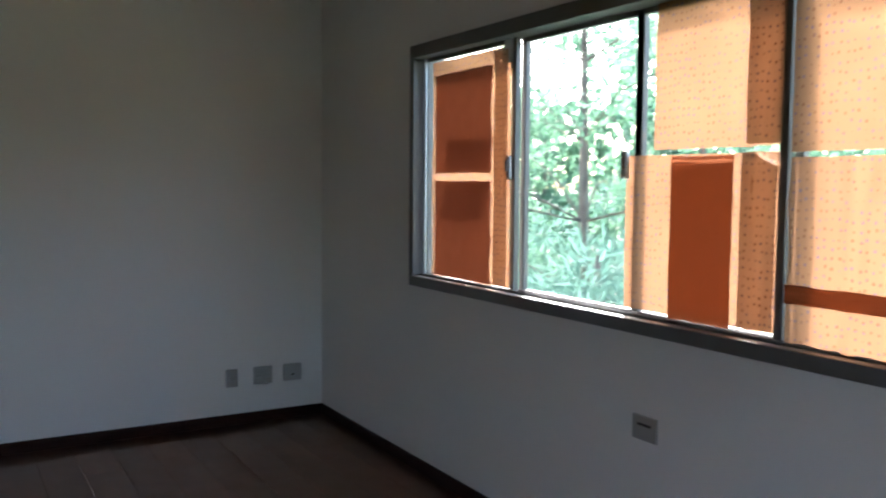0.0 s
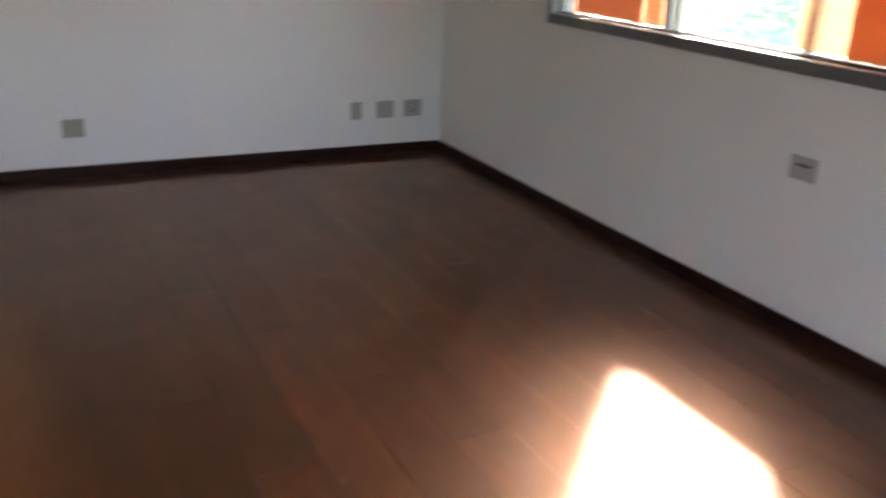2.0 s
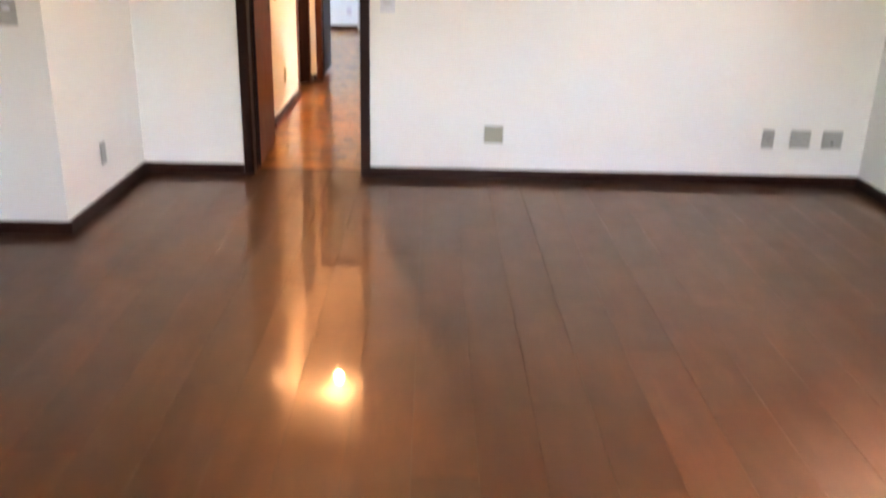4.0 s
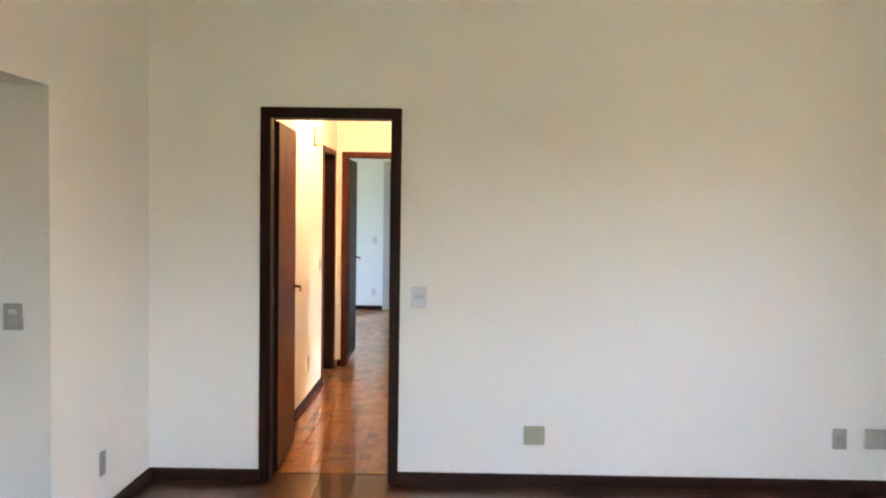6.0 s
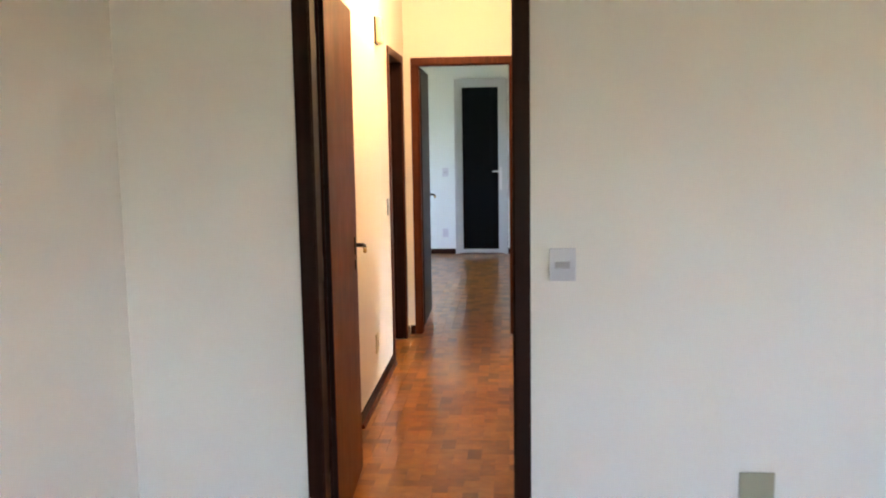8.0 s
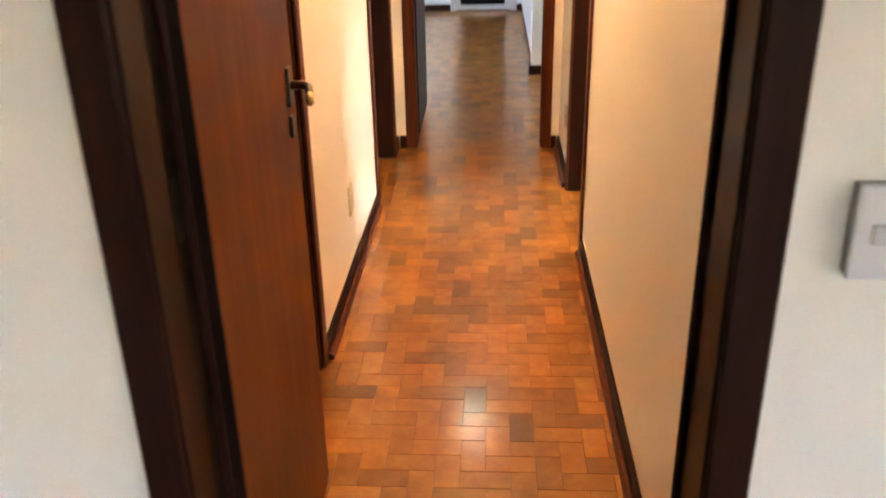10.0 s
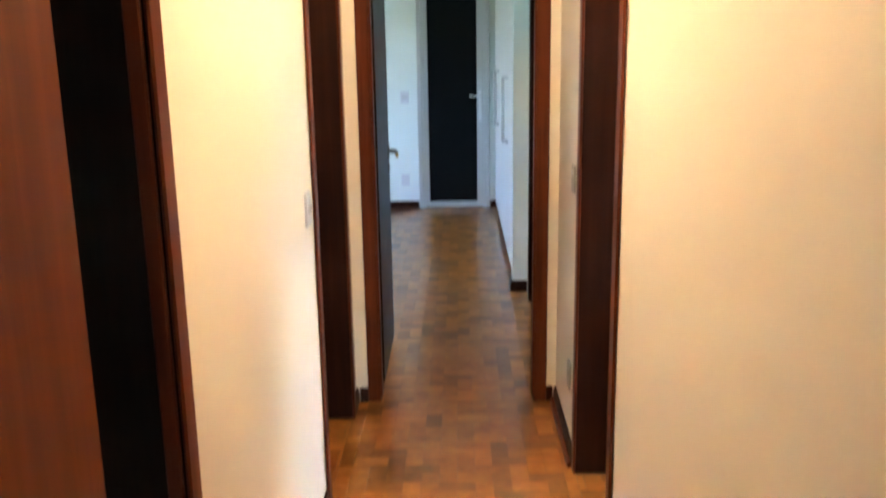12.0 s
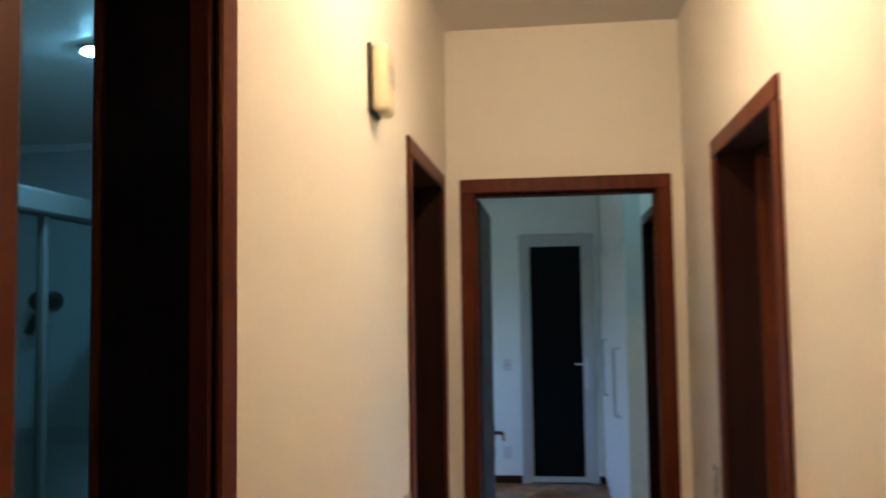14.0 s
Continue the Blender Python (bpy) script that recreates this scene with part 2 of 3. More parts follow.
def mesh(name, bm, mat, smooth=False):
    bmesh.ops.recalc_face_normals(bm, faces=bm.faces)
    me = bpy.data.meshes.new(name)
    bm.to_mesh(me)
    bm.free()
    me.materials.append(mat)
    for f in me.polygons:
        f.use_smooth = smooth
    return me


def part(name, bm, mat, parent=None, label="", smooth=False):
    ob = new(name, mesh(name, bm, mat, smooth))
    if parent is not None:
        ob.parent = parent
    return tagged(ob, label=label)


def structure(name, bm, mat, label, category):
    return tagged(part(name, bm, mat), label, category, kind="structure")


def empty(name, m, label, category, group="", kind=""):
    ob = new(name)
    ob.empty_display_size = 0.1
    ob.matrix_world = m
    return tagged(ob, label, category, group, kind)


# ---- plan ----
LX0, LX1, LY0, TH, THR = -0.94, 3.60, -7.0, 0.15, 0.148     # living room, the thickness of its door wall, the end of its planks
FZ = 0.034                                       # planks lie this much above the parquet
HX0, HX1, HY1, WT = -0.393, 0.516, 3.797, 0.15   # hallway
BY0, BY1 = 3.947, 8.69                           # bedroom
TOP, LTOP = 2.755, 2.82                          # ceilings
DH = 2.095                                       # clear door height
D1 = (-0.25, 0.424)                              # door openings
BATH = (0.80, 1.44)
LD = (2.915, 3.60)
RD = (2.40, 3.085)
ED = (-0.28, 0.412)
SD = (4.66, 5.36)
LIN = 0.03                                       # jamb lining
RH = DH + LIN

# ---- walls ----
wy0, wy1, wz0, wz1 = -4.197, -1.276, 1.043, 2.300
structure("wall_window", boxes((LX1, 3.8, LY0 - 0.2, wy0, -0.2, LTOP), (LX1, 3.8, wy1, 2.3, -0.2, LTOP), (LX1, 3.8, 3.6, 4.2, -0.2, LTOP), (LX1, 3.8, 2.3, 3.6, -0.2, 1.0), (LX1, 3.8, 2.3, 3.6, 2.2, LTOP), (LX1, 3.8, wy0, wy1, -0.2, wz0), (LX1, 3.8, wy0, wy1, wz1, LTOP)),
          WALL, "white painted plaster wall around the wide sliding window", "wall")
structure("wall_door", boxes((LX0 - WT, D1[0] - LIN, 0, TH, -0.1, LTOP), (D1[1] + LIN, LX1, 0, TH, -0.1, LTOP), (D1[0] - LIN, D1[1] + LIN, 0, TH, RH, LTOP)),
          WALL, "white painted plaster wall with the hallway doorway", "wall")
structure("wall_left", boxes((LX0 - WT, LX0, -1.204, 0, -0.1, LTOP), (LX0 - WT, LX0, -2.7, -1.204, DH, LTOP), (LX0 - WT, LX0, LY0, -2.7, -0.1, LTOP)),
          WALL, "white painted plaster wall with a wide plain opening", "wall")
structure("wall_passage", boxes((-2.7, LX0 - WT, -1.204, -1.05, -0.1, LTOP), (-2.7, LX0 - WT, -2.85, -2.7, -0.1, LTOP), (-2.85, -2.7, -2.85, -1.05, -0.1, LTOP)),
          WALL, "white painted plaster walls of the side passage", "wall")
# opening never in view, added so that sky light fills the living room
structure("wall_back", boxes((LX0 - WT, 0.2, LY0 - 0.2, LY0, -0.1, LTOP), (2.24, LX1, LY0 - 0.2, LY0, -0.1, LTOP), (0.2, 2.24, LY0 - 0.2, LY0, 2.3, LTOP), (0.2, 2.24, LY0 - 0.2, LY0, -0.1, 0.9)), WALL, "white painted wall around an added, unseen window", "wall")
structure("wall_hall_left", boxes((HX0 - WT, HX0, TH, BATH[0] - LIN, -0.1, TOP), (HX0 - WT, HX0, BATH[1] + LIN, LD[0] - LIN, -0.1, TOP), (HX0 - WT, HX0, LD[1] + LIN, HY1, -0.1, TOP),
          (HX0 - WT, HX0, BATH[0] - LIN, BATH[1] + LIN, RH, TOP), (HX0 - WT, HX0, LD[0] - LIN, LD[1] + LIN, RH, TOP)), HALL, "cream painted hallway wall with two doorways", "wall")
structure("wall_hall_right", boxes((HX1, HX1 + WT, TH, RD[0] - LIN, -0.1, TOP), (HX1, HX1 + WT, RD[1] + LIN, HY1, -0.1, TOP), (HX1, HX1 + WT, RD[0] - LIN, RD[1] + LIN, RH, TOP)),
          HALL, "cream painted hallway wall with one doorway", "wall")
structure("wall_hall_end", boxes((-2.75, ED[0] - LIN, HY1, BY0, -0.1, TOP), (ED[1] + LIN, LX1, HY1, BY0, -0.1, TOP), (ED[0] - LIN, ED[1] + LIN, HY1, BY0, RH, TOP)),
          HALL, "cream painted wall around the bedroom doorway", "wall")
structure("wall_bedroom_far", boxes((-2.75, -0.32, BY1, BY1 + 0.2, -0.1, TOP), (0.39, 1.4, BY1, BY1 + 0.2, -0.1, TOP), (-0.32, 0.39, BY1, BY1 + 0.2, 2.33, TOP)),
          BLUEWALL, "white painted bedroom wall around a glazed door", "wall")
structure("wall_bedroom_right", boxes((0.525, 0.675, BY0, SD[0] - LIN, -0.1, TOP), (0.525, 0.675, SD[1] + LIN, 5.62, -0.1, TOP), (0.525, 0.675, SD[0] - LIN, SD[1] + LIN, RH, TOP), (0.43, 0.675, 5.62, 5.74, -0.1, TOP)),
          BLUEWALL, "white painted bedroom wall with a dark doorway", "wall")
structure("wall_bedroom_left", boxes((-2.95, -2.75, 3.6, 6.0, -0.1, TOP), (-2.95, -2.75, 7.4, 8.9, -0.1, TOP), (-2.95, -2.75, 6.0, 7.4, -0.1, 0.95), (-2.95, -2.75, 6.0, 7.4, 2.15, TOP)),
          BLUEWALL, "white painted bedroom wall with a window opening", "wall")
structure("wall_closing", boxes((1.2, 1.4, BY0, BY1, -0.1, TOP), (-2.5, -2.3, TH, 3.6, -0.1, TOP), (-2.5, HX0 - WT, 2.80, 2.88, -0.1, TOP), (-2.5, LX0 - WT, 0.12, TH, -0.1, TOP)),
          OUTER, "plain rendered walls closing the side rooms", "wall")
structure("ceiling_living", boxes((-2.85, 3.8, LY0 - 0.2, TH, LTOP, LTOP + 0.2)), CEIL, "flat white painted ceiling", "ceiling")
structure("ceiling_hall", boxes((-2.95, 3.8, TH, BY1 + 0.2, TOP, LTOP + 0.2)), CEIL, "flat cream painted ceiling", "ceiling")
structure("ceiling_bathroom", boxes((-2.3, HX0 - WT, TH, 2.8, 2.15, 2.2)), CEIL, "lowered white bathroom ceiling", "ceiling")

# ---- floors (their boards and blocks follow at the end of the file) ----
floor_living = structure("floor_living", boxes((-2.85, 3.8, LY0 - 0.2, THR - 0.002, -0.2, FZ - 0.0045)), JOINT, "dark glossy wood plank floor", "floor")
floor_hall = structure("floor_hall", boxes((-2.95, 3.8, THR, BY1 + 0.2, -0.2, -0.0045)), HALLJOINT, "orange-brown parquet floor laid in herringbone blocks", "floor")


# ---- skirting ----
def skirting(runs, h, d, name, label, mat=SKIRT, foot=0.0):
    """Skirting with a rounded top step; each run is (x0, y0, x1, y1, side) with the wall on the given side."""
    bm = bmesh.new()
    for x0, y0, x1, y1, nx, ny in runs:
        a, b = Vector((x0, y0, foot)), Vector((x1, y1, foot))
        n = Vector((nx, ny, 0))
        prof = [(0, 0), (d, 0), (d, h * 0.62), (d * 0.8, h * 0.68), (d * 0.8, h * 0.80), (d * 0.62, h * 0.93), (d * 0.3, h), (0, h)]
        ra = [bm.verts.new(a + n * p + Vector((0, 0, q))) for p, q in prof]
        rb = [bm.verts.new(b + n * p + Vector((0, 0, q))) for p, q in prof]
        for i in range(len(prof)):
            j = (i + 1) % len(prof)
            bm.faces.new((ra[i], ra[j], rb[j], rb[i]))
        bm.faces.new(ra)
        bm.faces.new(rb[::-1])
    return structure(name, bm, mat, label, "baseboard")


cw = 0.06
skirting([(D1[1] + cw, 0, LX1, 0, 0, -1), (LX0, 0, D1[0] - cw, 0, 0, -1), (LX0, -1.204, LX0, -0.021, 1, 0), (-2.7, -1.204, LX0 + 0.021, -1.204, 0, -1), (LX1, -0.021, LX1, LY0, -1, 0),
          (LX0, LY0 + 0.021, LX0, -2.7, 1, 0)], 0.064, 0.02, "baseboard_living", "dark stained wooden baseboard", SKIRT, FZ)
skirting([(HX0, BATH[1] + cw, HX0, LD[0] - cw, 1, 0), (HX1, TH, HX1, RD[0] - cw, -1, 0), (HX1, RD[1] + cw, HX1, HY1, -1, 0), (HX0, LD[1] + cw, HX0, HY1, 1, 0),
          (HX0 + 0.016, HY1, ED[0] - cw, HY1, 0, -1), (ED[1] + cw, HY1, HX1 - 0.016, HY1, 0, -1)], 0.07, 0.012, "baseboard_hall", "dark wooden baseboard", DARKWOOD)
for nm, a, b, side in (("baseboard_shoe_left", (HX0 + 0.012, BATH[1] + cw), (HX0 + 0.012, LD[0] - cw), 1), ("baseboard_shoe_right", (HX1 - 0.012, TH + 0.02), (HX1 - 0.012, RD[0] - cw), -1),
                       ("baseboard_shoe_end", (HX1 - 0.012, RD[1] + cw), (HX1 - 0.012, HY1 - 0.012), -1)):
    skirting([(*a, *b, side, 0)], 0.022, 0.016, nm, "reddish brown quarter-round strip along the baseboard", REDWOOD)
skirting([(-2.75, BY1, -0.32, BY1, 0, -1), (0.39, BY1, 0.47, BY1, 0, -1), (0.43, 5.62, 0.525, 5.62, 0, -1), (0.525, BY0, 0.525, SD[0] - cw, -1, 0), (0.43, 5.74, 0.43, 5.61, -1, 0)], 0.07, 0.016, "baseboard_bedroom", "brown wooden baseboard")


# ---- doors ----
def door_frame(name, axis, a0, a1, w0, w1, mat, inner, label, s0, s1, proud=0.012, h=DH):
    """Lining, stop and casings of a doorway. axis 'x': the opening runs along x in a wall that lies between y = w0 and w1; the stop lies between s0 and s1."""
    root = empty(name, Matrix.Identity(4), label, "door frame", kind="structure")

    def put(nm, u0, u1, v0, v1, z0, z1, m=mat, bev=0.003):
        s = (u0, u1, v0, v1, z0, z1) if axis == "x" else (v0, v1, u0, u1, z0, z1)
        return part(nm, boxes(s, bevel=bev), m, root)
    e, d = 0.002, 0.014
    put("jamb", a0 - LIN, a0 - d, w0 - e, w1 + e, 0, h + d, inner)
    put("jamb", a1 + d, a1 + LIN, w0 - e, w1 + e, 0, h + d, inner)
    put("head", a0 - LIN, a1 + LIN, w0 - e, w1 + e, h + d, h + LIN, inner)
    put("stop", a0 - d, a0, s0, s1, 0, h, mat)
    put("stop", a1, a1 + d, s0, s1, 0, h, mat)
    put("stop", a0 - d, a1 + d, s0, s1, h, h + d, mat)
    for v0, v1 in ((w0 - proud, w0 - e), (w1 + e, w1 + proud)):
        put("casing", a0 - cw, a0 - 0.004, v0, v1, 0, h + 0.004, bev=0.004)
        put("casing", a1 + 0.004, a1 + cw, v0, v1, 0, h + 0.004, bev=0.004)
        put("casing", a0 - cw, a1 + cw, v0, v1, h + 0.004, h + cw, bev=0.004)
    return root


# linings of the first two frames are coloured near-black to stand for shade
frame_living = door_frame("door_frame_1", "x", *D1, 0, TH, DARKWOOD, SHADEDWOOD, "very dark stained wooden door frame with flat casing", -0.002, 0.075)
door_frame("door_frame_2", "y", *BATH, HX0 - WT, HX0, REDWOOD, SHADEDWOOD, "dark mahogany door frame of the bathroom", HX0 - 0.03, HX0 - 0.002)
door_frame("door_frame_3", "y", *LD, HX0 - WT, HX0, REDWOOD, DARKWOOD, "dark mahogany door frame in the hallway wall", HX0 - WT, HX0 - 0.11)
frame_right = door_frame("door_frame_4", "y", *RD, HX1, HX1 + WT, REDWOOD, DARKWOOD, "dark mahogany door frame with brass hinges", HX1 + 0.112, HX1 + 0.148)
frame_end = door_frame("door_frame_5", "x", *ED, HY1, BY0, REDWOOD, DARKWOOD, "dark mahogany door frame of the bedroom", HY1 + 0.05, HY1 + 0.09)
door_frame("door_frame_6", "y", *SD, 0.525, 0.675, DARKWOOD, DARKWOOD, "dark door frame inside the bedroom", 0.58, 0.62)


def hinge(parent, x, y, z, along):
    bm = bmesh.new()
    if along == "x":
        box(bm, x - 0.018, x + 0.018, y - 0.003, y, z - 0.032, z + 0.032, 0.001)
    else:
        box(bm, x, x + 0.003, y - 0.018, y + 0.018, z - 0.032, z + 0.032, 0.001)
    tube(bm, [(x, y - 0.004, z - 0.036), (x, y - 0.004, z + 0.036)], 0.006, 8)
    part("hinge", bm, BRASS, parent, "brass hinge")


for hz in (1.86, 1.07, 0.25):
    part("hinge", boxes((D1[0] - 0.0145, D1[0] - 0.0125, 0.112, 0.146, hz - 0.045, hz + 0.045)), IRON, frame_living, "dull bronze hinge leaf")
for hz in (1.92, 1.08, 0.25):
    hinge(frame_right, 0.646, RD[1] + 0.012, hz, "x")
    hinge(frame_end, ED[0] - 0.013, 3.825, hz, "y")


def lever(parent, x, z, side, far):
    """Bent lever with an oval rose and keyhole cover on the face x of a leaf whose free edge is at y = far; side: the way that face looks."""
    y = far - 0.067
    h = part("handle", tube(bmesh.new(), [(x, y, z), (x + side * 0.026, y, z), (x + side * 0.035, y - 0.002, z), (x + side * 0.043, y - 0.008, z - 0.003), (x + side * 0.047, y - 0.020, z - 0.009), (x + side * 0.051, y - 0.052, z - 0.022)],
                              [0.0095, 0.009, 0.009, 0.009, 0.0085, 0.0075], 12), IRON, parent, "dark bronze bent lever", True)
    part("worn_tip", tube(bmesh.new(), [(x + side * 0.0483, y - 0.030, z - 0.0130), (x + side * 0.0512, y - 0.054, z - 0.023)], [0.0087, 0.0081], 12), BRASS, h, "worn brass lever tip", True)
    x0, x1 = sorted((x, x + side * 0.007))
    part("rose", boxes((x0, x1, y - 0.02, y + 0.02, z - 0.042, z + 0.038), bevel=0.003, segments=2), IRON, h)
    part("keyhole_cover", boxes((x0, x1, y - 0.015, y + 0.015, z - 0.108, z - 0.062), bevel=0.003, segments=2), IRON, h)


def leaf(name, m, width, mat, label, z=1.05):
    """Flush leaf: hinge at the origin, the leaf along +y, its faces at x = 0 and x = -0.040."""
    d = empty(name, m, label, "door")
    part("leaf", boxes((-0.040, 0, 0.004, width, 0.040, DH - 0.004), bevel=0.002), mat, d)
    # thin strip that gives the hinge edge its shade by colour
    part("hinge_edge", boxes((-0.040, -0.001, 0.0, 0.0035, 0.040, DH - 0.004)), SHADEDWOOD, d, "hinge edge coloured near-black for its shade")
    lever(d, 0.0, z, 1, width)
    lever(d, -0.040, z, -1, width)
    part("lock_plate", boxes((-0.027, -0.008, width, width + 0.0015, z - 0.13, z + 0.05)), IRON, d)
    for hz in (1.85, 1.06, 0.22):
        part("hinge", boxes((-0.042, -0.034, -0.010, 0.004, hz - 0.03, hz + 0.03), bevel=0.001), IRON, d)
    return d


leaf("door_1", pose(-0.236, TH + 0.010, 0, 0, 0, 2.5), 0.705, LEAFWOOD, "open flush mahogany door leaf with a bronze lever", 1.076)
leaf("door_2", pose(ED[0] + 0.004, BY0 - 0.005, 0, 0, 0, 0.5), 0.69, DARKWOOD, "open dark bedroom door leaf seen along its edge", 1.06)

# glazed far door
fd = empty("door_3", Matrix.Identity(4), "grey aluminium door with tall dark glass", "door")
for s in ((-0.316, -0.275, BY1 - 0.03, BY1 + 0.05, 0, 2.325), (0.345, 0.386, BY1 - 0.03, BY1 + 0.05, 0, 2.325), (-0.275, 0.345, BY1 - 0.03, BY1 + 0.05, 2.28, 2.325)):
    part("door_casing", boxes(s, bevel=0.004), GREYALU, fd)
for s in ((-0.275, -0.25, BY1 - 0.012, BY1 + 0.05, 0, 2.28), (0.32, 0.345, BY1 - 0.012, BY1 + 0.05, 0, 2.28), (-0.25, 0.32, BY1 - 0.012, BY1 + 0.05, 2.255, 2.28)):
    part("frame", boxes(s, bevel=0.002), GREYALU, fd)
for s in ((-0.25, -0.215, BY1, BY1 + 0.035, 0.01, 2.255), (0.264, 0.32, BY1, BY1 + 0.035, 0.01, 2.255), (-0.215, 0.264, BY1, BY1 + 0.035, 2.213, 2.255), (-0.215, 0.264, BY1, BY1 + 0.035, 0.01, 0.06)):
    part("stile", boxes(s, bevel=0.002), GREYALU, fd)
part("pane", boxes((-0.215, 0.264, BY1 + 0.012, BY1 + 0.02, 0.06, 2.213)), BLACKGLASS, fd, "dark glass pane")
fh = part("handle", tube(bmesh.new(), [(0.295, BY1, 1.105), (0.295, BY1 - 0.05, 1.105), (0.285, BY1 - 0.055, 1.105), (0.19, BY1 - 0.055, 1.105)], 0.009), BRIGHTALU, fd, "bright aluminium lever", True)
part("handle_plate", boxes((0.28, 0.31, BY1 - 0.006, BY1, 0.86, 1.16), bevel=0.002), BRIGHTALU, fh)
# added black board, unseen behind the opaque pane, closes the opening
part("added_backing", boxes((-0.32, 0.39, BY1 + 0.1, BY1 + 0.2, 0, 2.33)), RECESSBLACK, fd)


# ---- wall plates ----
def plate(name, at, facing, w, h, mat, label, category, kind):
    """Moulded wall plate. facing: turn about z in degrees; at 0 it faces -y."""
    p = empty(name, pose(*at, 0, 0, facing), label, category, "wall plates")
    part("cover", boxes((-w / 2, w / 2, -0.010, 0, -h / 2, h / 2), bevel=0.003, segments=2), mat, p)
    if kind == "switch":
        part("rocker", boxes((-0.025, 0.025, -0.0135, -0.009, -0.013, 0.012), bevel=0.002), ROCKER, p)
    elif kind == "double":
        part("rocker", boxes((-0.017, 0.017, -0.0145, -0.009, 0.012, 0.032), bevel=0.002), PLASTIC, p)
        part("socket_face", boxes((-0.02, 0.02, -0.012, -0.009, -0.032, -0.008), bevel=0.002), GREYPLASTIC, p)
    # holes and slots below are raised black pieces, coloured as shaded recesses
    elif kind == "socket":
        f = part("socket_face", boxes((-0.02, 0.02, -0.013, -0.009, -0.018, 0.018), bevel=0.002), mat, p)
        for x in (-0.009, 0.0, 0.009):
            part("hole", tube(bmesh.new(), [(x, -0.0128, 0.002 if x else -0.008), (x, -0.0136, 0.002 if x else -0.008)], 0.0026, 8), RECESSBLACK, f)
    elif kind == "twin":
        for x in (-0.03, 0.03):
            f = part("socket_face", boxes((x - 0.02, x + 0.02, -0.0135, -0.009, -0.02, 0.02), bevel=0.002), GREYPLASTIC, p)
            for q in (-0.008, 0.008):
                part("hole", tube(bmesh.new(), [(x + q, -0.0133, 0), (x + q, -0.0142, 0)], 0.003, 8), RECESSBLACK, f)
    elif kind == "jack":
        f = part("jack", boxes((-0.016, 0.016, -0.0135, -0.009, -0.03, 0.004), bevel=0.002), GREYPLASTIC, p)
        part("hole", boxes((-0.008, 0.008, -0.0145, -0.013, -0.022, -0.008)), RECESSBLACK, f)
    elif kind == "slot":
        part("slot", boxes((-0.035, 0.035, -0.0115, -0.009, 0.008, 0.018)), RECESSBLACK, p)
    for z in ((-h / 2 + 0.012, h / 2 - 0.012) if kind in ("socket", "twin", "jack") else ()):
        part("screw", tube(bmesh.new(), [(0, -0.0095, z), (0, -0.0108, z)], 0.0032, 8), GREYPLASTIC, p)
    return p


ROCKER = material("greyish_white_plastic", (0.47, 0.475, 0.51), 0.35)
LIGHTGREY = material("aged_grey_plastic", (0.34, 0.335, 0.31), 0.4)
living_switch = plate("light_switch", (0.592, -0.014, 1.103), 0, 0.088, 0.112, PLASTIC, "white plastic light switch beside the door", "switch", "switch")
part("back_box", boxes((-0.042, 0.042, 0, 0.014, -0.054, 0.054), bevel=0.001), GREYPLASTIC, living_switch)
plate("blank_plate", (1.256, 0, 0.322), 0, 0.118, 0.108, OLIVE, "olive-grey square blank wall plate near the floor", "wall plate", "blank")
plate("wall_socket", (2.982, 0, 0.332), 0, 0.075, 0.115, LIGHTGREY, "narrow grey socket plate above the baseboard", "socket", "socket")
plate("wall_socket", (3.186, 0, 0.333), 0, 0.125, 0.112, LIGHTGREY, "wide grey twin socket plate above the baseboard", "socket", "twin")
plate("phone_socket", (3.388, 0, 0.334), 0, 0.125, 0.112, LIGHTGREY, "grey telephone jack plate by the room corner", "socket", "jack")
plate("outlet_plate", (LX1, -3.079, 0.691), -90, 0.125, 0.092, LIGHTGREY, "grey slotted plate below the window", "wall plate", "slot")
plate("wall_socket", (LX0, -0.67, 0.319), 90, 0.062, 0.118, LIGHTGREY, "narrow grey socket plate on the side wall", "socket", "socket")
plate("light_switch", (-1.096, -1.204, 1.11), 0, 0.085, 0.115, LIGHTGREY, "grey switch and socket plate in the passage", "switch", "double")
plate("wall_socket", (HX0, 2.14, 0.318), 90, 0.072, 0.115, CREAMPLASTIC, "yellowed socket plate low in the hallway", "socket", "socket")
plate("light_switch", (HX0, 2.75, 1.095), 90, 0.07, 0.11, PLASTIC, "white light switch beside the hallway doorway", "switch", "switch")
plate("light_switch", (HX1, 3.27, 1.10), -90, 0.07, 0.105, LIGHTGREY, "double switch near the end of the hallway", "switch", "double")
plate("wall_socket", (HX1, 3.30, 0.32), -90, 0.07, 0.11, LIGHTGREY, "socket plate near the end of the hallway", "socket", "socket")
plate("light_switch", (-0.445, BY1, 1.10), 0, 0.08, 0.115, PLASTIC, "white light switch beside the glazed bedroom door", "switch", "switch")
plate("wall_socket", (-0.455, BY1, 0.285), 0, 0.08, 0.115, PLASTIC, "white socket plate beside the glazed bedroom door", "socket", "socket")

# door chime high on the hallway wall
chime = empty("door_chime", pose(HX0, 2.40, 2.19, 0, 0, 90), "yellowed plastic door chime box high on the wall", "door chime")
part("housing", boxes((-0.054, 0.054, -0.046, -0.008, -0.080, 0.080), bevel=0.015, segments=3), CREAMPLASTIC, chime)
part("base_plate", boxes((-0.056, 0.056, -0.010, 0, -0.082, 0.082), bevel=0.004), IRON, chime)
